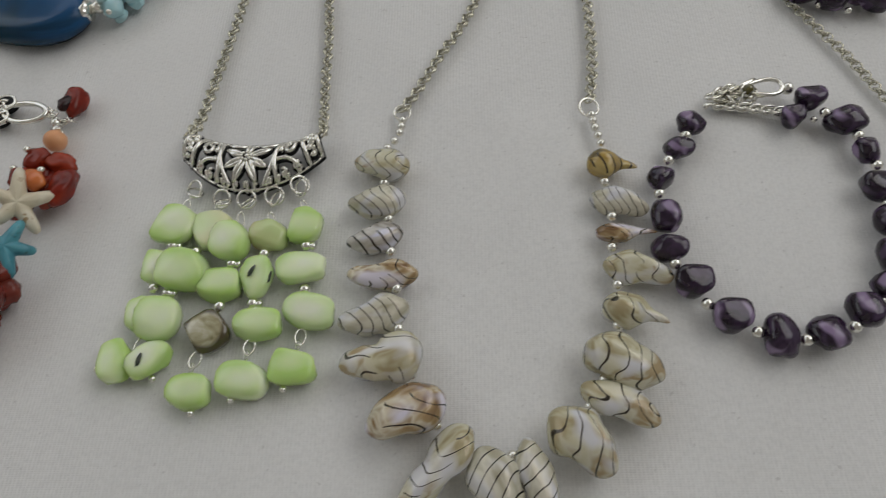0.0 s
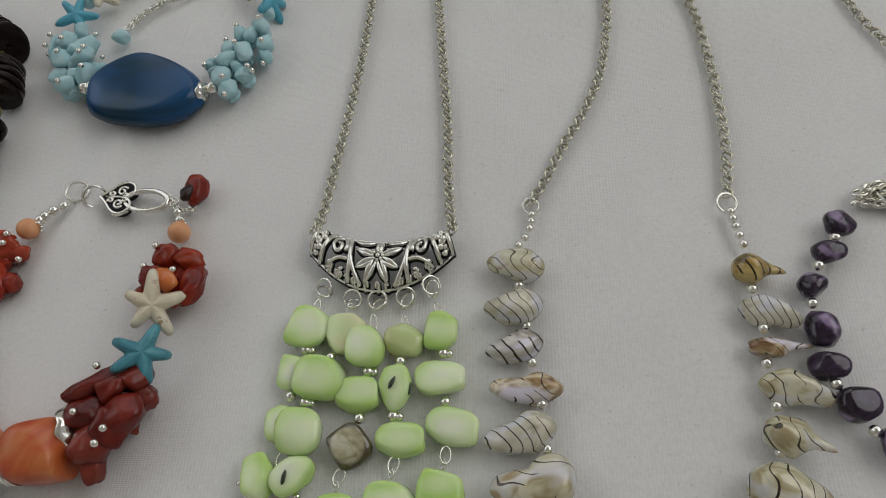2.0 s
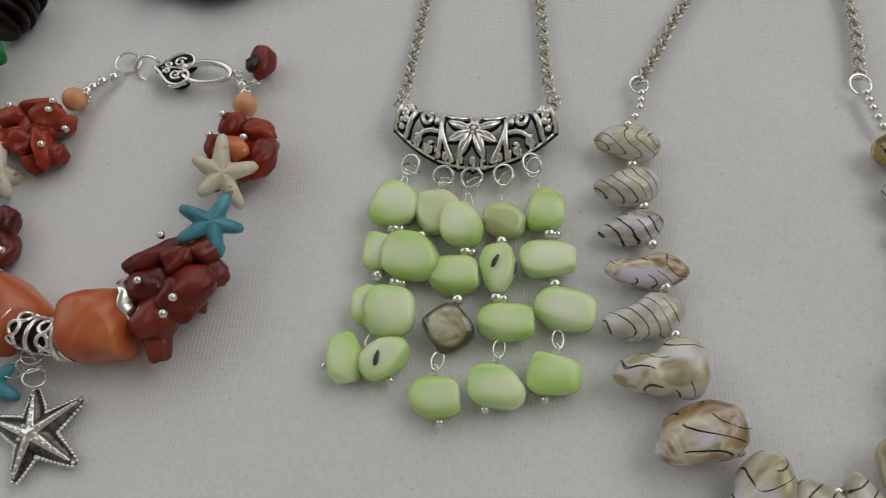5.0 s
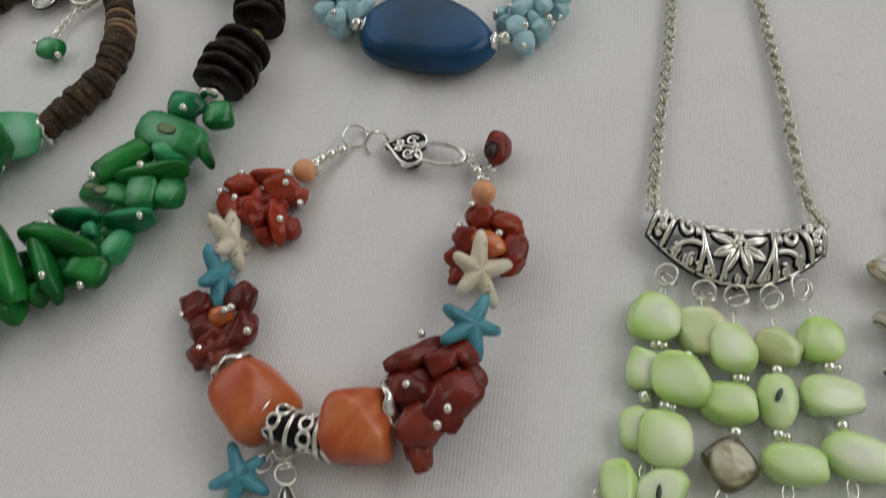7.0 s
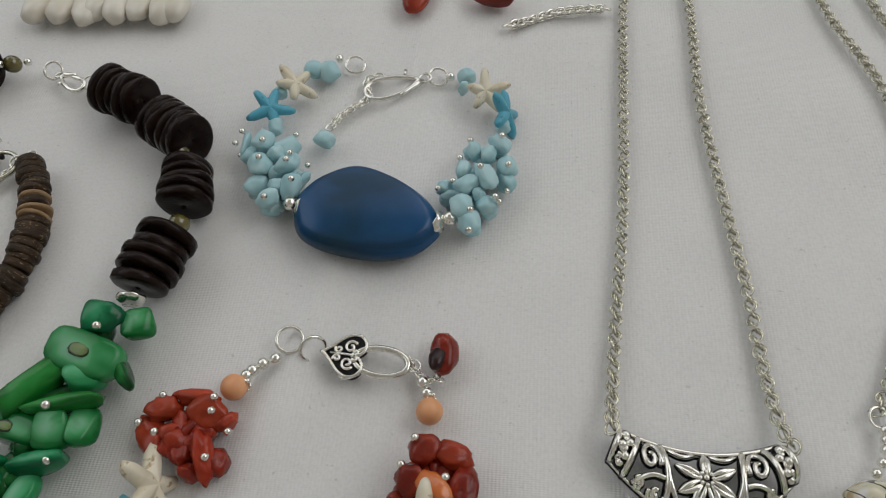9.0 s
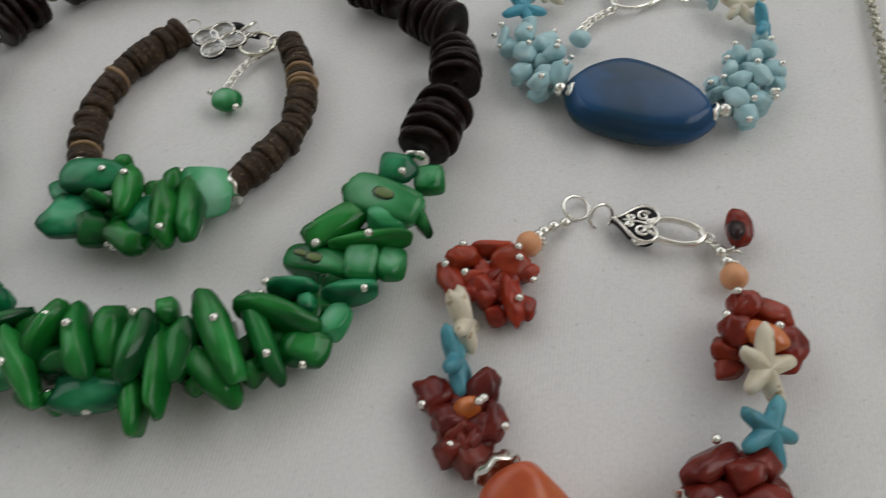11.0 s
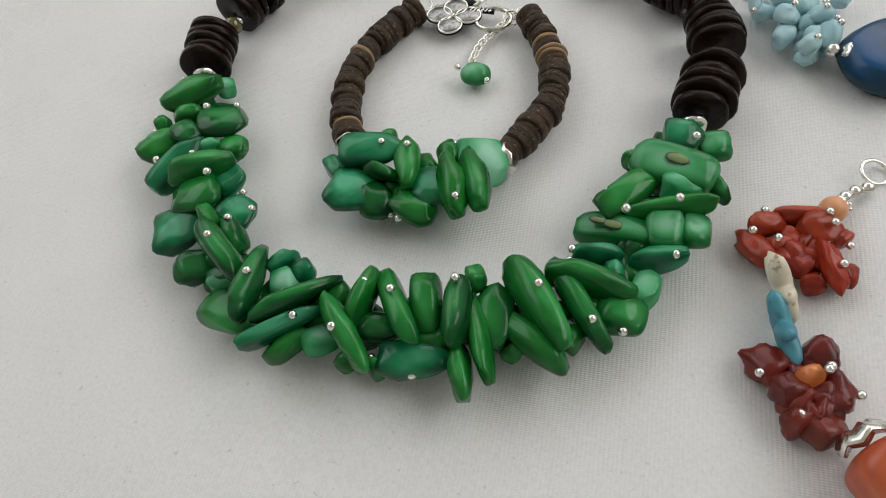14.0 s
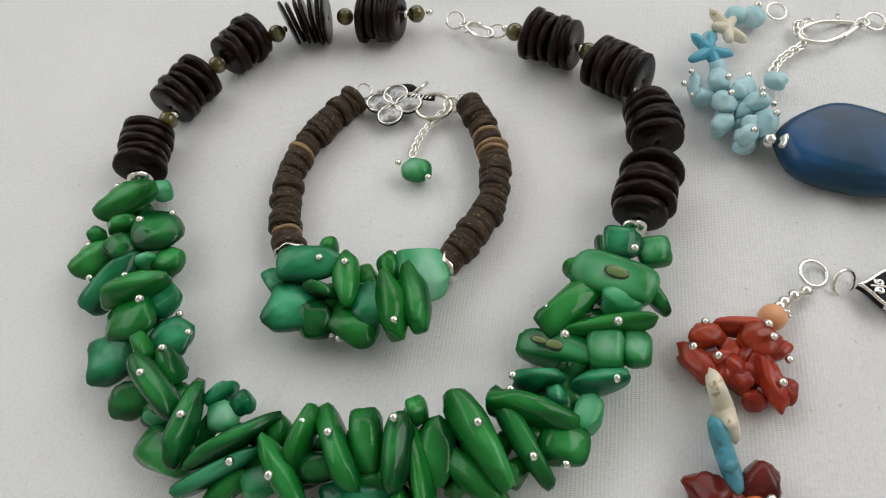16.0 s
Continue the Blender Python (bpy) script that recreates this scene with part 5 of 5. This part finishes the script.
# ---- green necklace with dark discs ----
GREEN_LEFT = [
    (-41.08, 22.4, 1.2, 2.08, 0.94, 0.9, 28), (-40.4, 23.28, 0.6, 0.71, 0.42, 0.7, -58), (-39.63, 21.29, 1, 1.73, 1.45, 0.7, 9),
    (-40.95, 21.49, 0.9, 1.11, 0.45, 0.9, 20), (-41.84, 21.08, 0.8, 0.52, 0.46, 0.7, 33), (-41.44, 20.2, 0.8, 1.57, 0.95, 0.9, 46),
    (-40.47, 20.42, 1.2, 0.99, 0.75, 0.7, -33), (-40.4, 19.16, 0.9, 2.13, 0.61, 1.1, 63), (-39.08, 18.8, 1.5, 1.86, 0.61, 1.1, 31),
    (-39.58, 20.23, 0.8, 0.68, 0.33, 0.9, 29), (-38.8, 20.26, 0.8, 0.84, 0.89, 0.7, 74), (-38.96, 17.87, 1.2, 1.65, 1.24, 0.7, 14),
    (-38.37, 18.81, 0.9, 1.08, 1.1, 0.7, 50),
]
GREEN_BEND = [
    (-37.57, 17.56, 0.9, 1.1, 1.13, 0.7, -6), (-39.17, 16.76, 0.9, 1.41, 1.35, 0.7, 24), (-38.02, 16.94, 1.3, 0.96, 0.38, 0.9, -46),
    (-37.05, 15.76, 1.6, 2.2, 0.58, 1.1, -38), (-37.16, 16.61, 1.1, 1.11, 0.54, 0.9, -47), (-38.08, 15.6, 0.7, 1.16, 0.96, 0.7, 26),
    (-37.09, 15.23, 0.6, 0.82, 0.4, 0.7, 31), (-36.43, 14.21, 0.8, 1.65, 0.97, 0.7, -14), (-35.77, 14.94, 1.5, 2.13, 0.53, 1.1, 92),
    (-35.33, 15.92, 0.9, 0.83, 0.22, 1.1, 54), (-35.12, 15.35, 0.9, 0.77, 0.61, 0.7, 28), (-34.62, 15.79, 0.9, 0.53, 0.5, 0.7, -32),
    (-34.23, 14.6, 1.5, 2.27, 0.36, 1.1, 42),
]
GREEN_FRONT = [
    (-34.59, 13.78, 1.2, 2.19, 0.27, 1.1, 37), (-34.42, 13.54, 0.7, 1.27, 0.5, 0.9, 44), (-33.54, 13.83, 0.8, 0.79, 0.77, 0.7, 33),
    (-32.68, 13.83, 1.4, 2.31, 0.57, 1.1, -47), (-33.33, 15.07, 1, 0.59, 0.67, 0.7, -17), (-32.46, 14.83, 1.4, 1.49, 0.39, 1.1, 78),
    (-31.46, 14.69, 1.5, 2.22, 0.61, 1.1, -56), (-31.89, 14.28, 1.1, 1.04, 0.67, 0.7, 14), (-30.83, 15.08, 1.3, 1.38, 0.71, 0.9, -74),
    (-30.48, 14.24, 0.9, 0.82, 0.59, 0.7, 8), (-30.82, 13.63, 0.9, 1.65, 0.84, 0.9, 14), (-31.78, 13.24, 0.7, 0.39, 0.31, 0.9, -48),
    (-32.69, 13.41, 0.6, 0.54, 0.48, 0.7, -24),
]
GREEN_TURN = [
    (-29.89, 14.87, 1.5, 1.85, 0.59, 1.1, -82), (-29.29, 14.53, 1.1, 2.77, 0.46, 1.1, -69), (-29.61, 16.05, 1.2, 0.59, 0.36, 0.9, -66),
    (-29.57, 13.44, 0.9, 1.44, 0.53, 1.1, -71), (-28.97, 15.04, 1.1, 1.65, 0.94, 0.7, -80), (-27.99, 14.61, 0.9, 2.24, 0.64, 1.1, -35),
    (-27.86, 15.36, 1.5, 2.5, 0.68, 1.1, -50), (-26.87, 15.69, 1.1, 2.36, 0.52, 1.1, -54), (-26.7, 16.34, 1.2, 2.02, 0.52, 1.1, -8),
    (-25.8, 15.7, 0.8, 1.1, 0.94, 0.7, 0), (-26.95, 14.85, 0.7, 0.6, 0.45, 0.7, 55), (-28.4, 14.31, 0.6, 0.4, 0.36, 0.7, -27),
    (-26.06, 16.95, 0.9, 0.44, 0.4, 0.7, 32), (-25.21, 16.62, 0.7, 0.98, 0.54, 0.7, 83),
]
GREEN_RIGHT = [
    (-26.54, 17.35, 1.0, 1.28, 0.33, 1.1, 13), (-24.98, 17.46, 0.9, 1.58, 0.38, 1.1, 16), (-26.08, 18.40, 0.6, 2.21, 0.66, 1.1, -10),
    (-24.8, 18.36, 1.1, 0.97, 0.92, 0.7, 7), (-24, 18.52, 1, 0.78, 0.92, 0.7, 7), (-24.72, 19.05, 1.2, 2.44, 0.41, 1.1, 10),
    (-25.81, 19.72, 1.0, 2.21, 1, 0.9, 53), (-24.45, 19.88, 1.1, 1.11, 0.56, 0.9, 14), (-23.48, 20.18, 0.9, 1.02, 0.28, 0.9, -53),
    (-24.66, 20.58, 1.15, 2.31, 1.04, 0.9, -16), (-24.50, 21.75, 1.3, 1.08, 0.86, 0.7, 5), (-23.51, 21.76, 0.9, 0.94, 0.7, 0.7, 12),
    (-25.82, 21.1, 0.8, 0.53, 0.38, 0.7, 49),
]
GREEN_PINS_A = [
    (-41.61, 22.84, 1.2), (-39.85, 21.25, 1.6), (-39.33, 22.06, 0.9), (-41.8, 20.52, 0.9), (-41.09, 19.26, 1), (-39.33, 19.06, 1.7),
    (-38.29, 18.17, 2), (-37.57, 18.32, 0.9), (-37.06, 17.74, 0.9), (-37.27, 16.91, 1.5), (-37.27, 15.93, 2), (-36.99, 13.99, 0.7),
    (-35.64, 14.92, 2), (-34.49, 14.5, 1.8), (-34.11, 14, 1.6), (-32.88, 13.74, 1.8), (-32.41, 15.16, 1.8), (-31.59, 14.92, 2),
]
GREEN_PINS_B = [
    (-30.71, 15.7, 1.4), (-30, 15.48, 2), (-28.97, 13.77, 1.36), (-27.88, 15.61, 2), (-27.72, 14.35, 1.2), (-26.49, 15.12, 1.4), (-27.24, 16.83, 1.3),
    (-25.7, 15.21, 0.8), (-30.78, 13.18, 0.8), (-31.91, 13.42, 0.9), (-27.22, 17.23, 1.3), (-24.54, 17.5, 1.16), (-25.93, 18.22, 2),
    (-26.46, 19.4, 1.2), (-24.59, 18.74, 2), (-24.18, 21.21, 1.8),
]
DISC_STACKS = [
    (-41.4, 23.85, -41.85, 25.85, 5), (-41.5, 27.05, -40.85, 29.0, 5), (-40.15, 29.85, -39.25, 31.5, 5), (-38.2, 32.0, -36.4, 32.4, 7),
    (-35.05, 32.42, -33.4, 32.42, 5), (-28.15, 31.55, -26.3, 30.75, 5), (-25.55, 30.05, -23.9, 28.95, 6), (-23.72, 27.75, -23.38, 26.15, 5),
    (-23.55, 25.0, -23.98, 22.95, 5),
]
OLIVE = [
    (-41.4, 26.5, 0.8), (-40.49, 29.61, 0.8), (-38.51, 31.53, 0.8), (-35.8, 32.62, 0.8), (-32.88, 33.06, 0.6), (-28.7, 31.96, 0.6),
    (-25.82, 30.6, 0.8), (-24.3, 28.5, 0.8), (-23.42, 25.5, 0.8),
]
DISC_SILVER = [
    (-41.18, 26.71, 0.9), (-40.29, 29.74, 0.9), (-38.28, 31.78, 0.8), (-33.32, 32.93, 0.7), (-32.38, 33.3, 0.5), (-29.12, 32.29, 0.5),
    (-26.12, 30.66, 0.9), (-24.42, 28.55, 0.85), (-23.35, 25.62, 0.95),
]
GREEN_CAPS = [
    (-41.28, 23.49, 0.9), (-24.11, 22.57, 0.9),
]
GREEN_CLASP = [
    (-31.27, 33.04, 0.3), (-30.92, 32.78, 0.3), (-29.65, 32.09, 0.3), (-29.51, 32.43, 0.3),
]
green_necklace = thing("green_necklace", "collar of dyed green shell chips and dark wooden discs, on cloth", "necklace", -33, 22)
greens = [pebble("green_chip", GREEN, s + 90, 0.74, 0.13, 0.30 if s % 2 else 0.08, freq=1.2, cuts=2) for s in range(9)]
darks = [pebble("dark_green_chip", GREEN_DARK, s + 101, 0.74, 0.13, 0.22, freq=1.2, cuts=2) for s in range(3)]
teals = [pebble("teal_green_chip", GREEN_TEAL, s + 111, 0.74, 0.13, 0.20, freq=1.2, cuts=2) for s in range(3)]
pales = [pebble("pale_green_chip", GREEN_PALE, s + 121, 0.64, 0.10, 0.1, freq=1.2, cuts=4) for s in range(3)]
mids = [pebble("mid_green_chip", GREEN_MID, s + 131, 0.60, 0.06, 0.05, freq=1.0, cuts=3) for s in range(3)]
mixed = greens + greens + darks + darks + teals + teals[:2]
pebbles("green_chip", mixed, green_necklace, GREEN_LEFT, 12, {1: pales[0], 9: pales[1], 7: teals[0], 6: darks[0]}, 1.13, 0.20)
pebbles("green_chip", mixed, green_necklace, GREEN_BEND, 12, {6: pales[2], 10: pales[0], 3: darks[1], 12: darks[2]}, 1.2, 0.10)
pebbles("green_chip", mixed, green_necklace, GREEN_FRONT, 12, {2: pales[1], 7: darks[0], 9: greens[2]}, 1.2, 0.10)
pebbles("green_chip", mixed, green_necklace, GREEN_TURN, 12, {0: darks[1], 4: greens[1], 13: pales[2]}, 1.2, 0.10)
pebbles("green_chip", mixed, green_necklace, GREEN_RIGHT, 10, {0: teals[1], 1: teals[2], 2: mids[0], 3: mids[1], 4: mids[2], 5: greens[1], 6: greens[3], 7: pales[2], 8: darks[0], 9: mids[0], 10: teals[0], 11: mids[1]}, 1.1, 0.16)
CORE = [
    (-41.33, 22.99), (-40.87, 21.09), (-39.78, 19.17), (-38.83, 17.44), (-37.36, 15.96), (-35.91, 15), (-34.23, 14.69), (-32.53, 14.58),
    (-30.98, 14.81), (-29.46, 15.03), (-28.01, 15.4), (-26.6, 16.11), (-25.73, 17.19), (-25.29, 18.64), (-25.05, 20.08), (-24.63, 21.86),
]
# low filler chips, all dark green to deepen the shade in the gaps
for i, p in enumerate(glide(CORE, 0.62)):
    off = 0.45 if i % 2 else -0.35
    put("green_chip", darks[i % 3], green_necklace, p.x + rng.uniform(-0.2, 0.2), p.y + off * 0.6, 0.55, (1.5, 0.75, 0.9), (rng.uniform(-30, 30), rng.uniform(-15, 15), rng.uniform(0, 180)))
pins(green_necklace, GREEN_PINS_A, 0.26, 0.06)
pins(green_necklace, GREEN_PINS_B, 0.26, 0.06)
for row, (dx, dy), s in ((9, (0.05, -0.02), (0.66, 0.38)), (2, (-0.12, -0.05), (0.5, 0.28)), (2, (-0.55, 0.05), (0.42, 0.2))):
    x, y, z, long, wide, high, yaw = GREEN_RIGHT[row]
    put("chip_rim", pebble("rim", BLACK, 4, 0.95, 0.06, sub=2), green_necklace, x + dx, y + dy, z + high * 0.5 - 0.02, (s[0] + 0.08, s[1] + 0.08, 0.07), (0, 0, yaw))
    put("chip_spot", pebble("spot", OLIVE_SPOT, 4, 0.95, 0.06, sub=2), green_necklace, x + dx, y + dy, z + high * 0.5 - 0.008, (s[0], s[1], 0.06), (0, 0, yaw))
discs = [disc_shape("disc", DISC, s, 0.05) for s in range(5)]
for k, (x0, y0, x1, y1, n) in enumerate(DISC_STACKS):
    yaw = math.degrees(math.atan2(y1 - y0, x1 - x0))
    fan = k == 3
    for i in range(n):
        q = (i + 0.5) / n
        size = 1.9 * rng.uniform(0.90, 1.06)
        tilt = (1 - q) * 30 - 5 if fan else rng.uniform(-8, 8)
        put("wooden_disc", discs[rng.randrange(5)], green_necklace, x0 + (x1 - x0) * q, y0 + (y1 - y0) * q, 0.93, (0.17 if fan else 0.43 * rng.uniform(0.85, 1.05), size, size), (rng.uniform(0, 360), rng.uniform(-7, 7), yaw + tilt))
catseye = pebble("catseye_bead", CATSEYE, 1, 1.0, 0.01)
for x, y, z in OLIVE:
    put("olive_bead", catseye, green_necklace, x, y, z, (0.72, 0.72, 0.72), (0, 0, rng.uniform(0, 90)))
balls(green_necklace, DISC_SILVER, 0.32)
for (x, y, z), a in zip(GREEN_CAPS, (115, 100)):
    put("bead_cap", CAP, green_necklace, x, y, z - 0.1, (0.8, 0.9, 0.9), (0, 0, a))
g = GREEN_CLASP
put("jump_ring", RING, green_necklace, g[0][0], g[0][1], 0.3, (0.72, 0.72, 0.6), (30, 10, 0))
lobster(green_necklace, g[1][0], g[1][1], g[2][0], g[2][1], 0.3, 1.1)
put("jump_ring", RING, green_necklace, g[3][0] + 0.05, g[3][1], 0.25, (0.7, 0.6, 0.6), (20, 0, 0))

# ---- coconut and green chip bracelet ----
CHIPS_A = [
    (-33.87, 20.3, 1.2, 1.86, 0.99, 0.9, 8), (-33.67, 21.33, 0.6, 0.48, 0.51, 0.7, -51), (-32.48, 19.8, 1.3, 1.8, 0.66, 0.9, -75),
    (-35, 19.86, 0.7, 0.59, 0.88, 0.7, 44), (-34.07, 18.95, 0.9, 1.45, 1.46, 0.7, 1), (-33.21, 19.45, 1.1, 1.07, 0.29, 0.9, -5),
    (-33.25, 18.63, 0.8, 1.06, 1.02, 0.7, 18), (-32.05, 18.52, 0.9, 1.42, 0.87, 0.7, -20), (-31.66, 19.18, 1, 1.17, 1.35, 0.7, 22),
    (-32, 20.2, 0.7, 0.55, 0.8, 0.7, 27), (-31.37, 20.5, 1, 0.7, 0.79, 0.7, 18), (-30.86, 18.97, 1.4, 1.97, 0.67, 1.1, -72),
    (-30.31, 20.48, 0.9, 1.65, 1.2, 0.7, -64), (-30.27, 19.34, 1.3, 2.18, 0.69, 1.1, -70),
]
CHIPS_PINS = [
    (-33.38, 20.28, 1.6), (-32.47, 20.08, 1.8), (-31.29, 20.96, 1), (-30.63, 18.36, 1.7), (-29.81, 18.79, 1.2), (-34.35, 18.4, 0.6),
    (-32.75, 18.29, 0.6), (-32.47, 18.16, 0.6), (-30.94, 24.56, 0.4), (-32.11, 25.16, 0.4),
]
COCO_LEFT = [
    (-34.45, 28.15), (-35.01, 27.12), (-35.6, 25.88), (-35.82, 24.65), (-35.72, 23.38), (-35.42, 22.19), (-34.99, 21.25),
]
COCO_RIGHT = [
    (-29.72, 27.9), (-29.07, 26.72), (-28.65, 25.68), (-28.43, 24.56), (-28.45, 23.49), (-28.87, 22.39), (-29.51, 21.13),
]
CHIP_DROP = [
    (-31.4, 24.89, 0.4, 1.07, 0.96, 0.7, 3),
]
COCO_CAPS = [
    (-34.91, 21.18, 0.5), (-29.74, 20.91, 0.5),
]
COCO_RINGS = [
    (-34.24, 28.82, 0.2), (-30.67, 28.18, 0.2),
]
COCO_CHAIN = [
    (-30.43, 28.72), (-30.78, 28.17), (-31.21, 27.52), (-31.6, 26.71), (-31.77, 25.67),
]
FLOWER = [
    (-33.94, 28.4, 0.4), (-32.36, 28.06, 0.4), (-30.79, 27.97, 0.4),
]
CHIP_FILL = [
    (-34.55, 20.21), (-33.85, 19.44), (-33.04, 19.52), (-32.26, 19.29), (-31.46, 19.76), (-30.83, 20.22), (-30.29, 20.37),
]
coco_bracelet = thing("coconut_bracelet", "bracelet of brown coconut discs and dyed green shell chips", "bracelet", -33, 24)
cocos = [disc_shape("coconut_disc", COCO, s + 7) for s in range(5)]
cocotan = [disc_shape("tan_coconut_disc", COCO_TAN, s + 17) for s in range(2)]
for path, tans in ((COCO_LEFT, {0.42, 0.88}), ([(q[0] - 0.17, q[1]) for q in COCO_RIGHT], {0.22, 0.31, 0.35})):
    pts = glide(path, 0.28)
    for i, p in enumerate(pts):
        d = pts[min(i + 1, len(pts) - 1)] - pts[max(i - 1, 0)]
        size = 1.06 * rng.uniform(0.84, 1.10)
        is_tan = any(abs(i / len(pts) - q) < 0.018 for q in tans)
        put("coconut_disc", cocotan[i % 2] if is_tan else cocos[rng.randrange(5)], coco_bracelet, p.x + rng.uniform(-0.05, 0.05), p.y + rng.uniform(-0.05, 0.05), 0.53, ((0.22 if is_tan else 0.40) * rng.uniform(0.75, 1.1), size, size),
            (rng.uniform(0, 360), rng.uniform(-4, 4), math.degrees(math.atan2(d.y, d.x)) + rng.uniform(-9, 9)))
pebbles("green_chip", mixed, coco_bracelet, CHIPS_A, 12, {0: teals[0], 4: teals[1], 8: teals[2], 12: pales[0], 2: greens[1]}, 1.15, 0.15)
for i, (x, y) in enumerate(CHIP_FILL):
    put("green_chip", (darks + greens)[i], coco_bracelet, x, y, 0.5, (1.2, 0.8, 0.8), (20, 0, 50 * i))
pins(coco_bracelet, CHIPS_PINS, 0.25, 0.05)
pebbles("green_drop", [pebble("green_drop", GREEN_MID, 137, 0.95, 0.06)], coco_bracelet, CHIP_DROP, 3)
for (x, y, z), a in zip(COCO_CAPS, (-75, 35)):
    put("bead_cap", CAP, coco_bracelet, x, y, z, (1.1, 1.12, 1.12), (0, 0, a))
for x, y, z in COCO_RINGS:
    put("jump_ring", RING, coco_bracelet, x, y, z + 0.1, (0.6, 0.6, 0.5), (25, 10, 0))
chain(coco_bracelet, COCO_CHAIN, 0.2, 0.36, 0.18, LINK_BRIGHT)


def flower_clasp(parent):
    """A cast clasp: a four-petalled flower, its hollow petals drawn as dull domes, a ribbed leaf, a thumb lever and an
    open hook.
    """
    (x0, y0, _), _, (x2, y2, _) = FLOWER
    yaw = math.degrees(math.atan2(y2 - y0, x2 - x0))
    n = math.hypot(x2 - x0, y2 - y0) * 1.05
    front, dark, hook, faces = bmesh.new(), bmesh.new(), bmesh.new(), bmesh.new()
    cx, cy = 0.33 * n, -0.06 * n
    for a in (15, 100, 180, 275):
        r = radians(a)
        at = Matrix.Translation((cx + 0.17 * n * math.cos(r), cy + 0.16 * n * math.sin(r), 0.10)) @ Matrix.Rotation(r, 4, "Z")
        bmesh.ops.create_uvsphere(faces, u_segments=20, v_segments=8, radius=1, matrix=at @ Matrix.Diagonal((0.145 * n, 0.135 * n, 0.09, 1)))
        rim = [at @ Vector((0.145 * n * math.cos(q), 0.135 * n * math.sin(q), 0.04)) for q in (2 * math.pi * k / 20 for k in range(20))]
        tube(front, rim, 0.042, True, 6)
        tube(dark, [p - Vector((0, 0, 0.05)) for p in rim], 0.06, True, 6)
    for k in range(4):
        bmesh.ops.create_icosphere(front, subdivisions=2, radius=0.05, matrix=Matrix.Translation((cx + 0.05 * math.cos(1.57 * k), cy + 0.05 * math.sin(1.57 * k), 0.18)))
    for k in range(6):
        u = 0.49 * n + 0.042 * n * k
        tube(front, [(u, 0.04 * n + 0.01 * n * k, 0.14), (u + 0.03 * n, (0.17 - 0.012 * k) * n, 0.15)], 0.04, False, 6)
    tube(dark, [(0.46 * n, 0.08 * n, 0.08), (0.62 * n, 0.11 * n, 0.08), (0.76 * n, 0.12 * n, 0.06)], 0.10, False, 8)
    bmesh.ops.create_uvsphere(dark, u_segments=18, v_segments=8, radius=1, matrix=Matrix.Translation((0.40 * n, 0.24 * n, 0.05)) @ Matrix.Diagonal((0.11 * n, 0.06 * n, 0.1, 1)))
    tube(front, [(0.50 * n, 0.17 * n, 0.08), (0.56 * n, 0.25 * n, 0.12), (0.61 * n, 0.34 * n, 0.12)], 0.10, False, 8, lambda k: 1.0 - 0.5 * abs(k - 0.4))
    tube(hook, [(0.0, 0.0, 0.0), (0.08 * n, 0.12 * n, 0.02), (0.26 * n, 0.20 * n, 0.04)], 0.08, False, 8)
    tube(hook, [(0.79 * n + 0.20 * n * math.cos(q), 0.0 + 0.19 * n * math.sin(q), 0.06) for q in (2 * math.pi * k / 26 for k in range(26))], 0.09, True, 8)
    body = put("clasp", mesh_of("clasp_front", smooth(front), SILVER), parent, x0, y0, 0.28, (1, 1, 1), (0, 0, yaw), "silver flower clasp with hollow petals and leaf")
    sub("recess", mesh_of("clasp_recess", smooth(dark), DARK_SILVER), body, "dark silver round the petals")
    sub("hook", mesh_of("clasp_hook", hook, CHAIN), body)
    # domes in duller metal, which stands for the shade inside hollow petals
    sub("petal", mesh_of("petal", smooth(faces), CAST), body, "dull silver petal domes, shade of the hollows put in the colour")


flower_clasp(coco_bracelet)

# ---- things at the far edge ----
FAR_SHELLS = [
    (-33.35, 36.68, 0.5), (-32.2, 36.68, 0.5), (-31.11, 36.51, 0.5), (-30.61, 36.86, 0.5), (-29.78, 36.69, 0.5), (-28.71, 36.87, 0.5),
    (-27.66, 36.7, 0.5), (-27.09, 36.88, 0.5),
]
FAR_CHAIN = [
    (-12.87, 36.04), (-12.16, 36.3), (-10.82, 36.9), (-9.03, 37.11),
]
white_necklace = thing("white_shell_necklace", "strand of creamy white shell drops lying on the cloth", "necklace", -31, 40)
whites = [pebble("white_shell", WHITE_SHELL, s + 140, 0.85, 0.08, 0.2) for s in range(3)]
for i, (x, y, z) in enumerate(FAR_SHELLS):
    put("white_shell", whites[i % 3], white_necklace, x, y + 0.1, z, (2.0, 1.15, 0.9), (0, 0, 90 + rng.uniform(-15, 15)))
red_necklace = thing("red_bead_necklace", "silver chain with glossy red stone beads on the cloth", "necklace", -14, 38.5)
reds = [pebble("red_bead", CORAL, s + 150, 0.85, 0.06, 0.3) for s in range(2)]
put("red_bead", reds[0], red_necklace, -16.8, 37.6, 0.5, (2.2, 1.5, 0.9), (0, 0, -95))
put("red_bead", reds[1], red_necklace, -13.6, 37.6, 0.5, (1.9, 1.2, 0.9), (0, 0, -20))
chain(red_necklace, FAR_CHAIN, 0.25, 0.5, 0.2, LINK_BRIGHT)
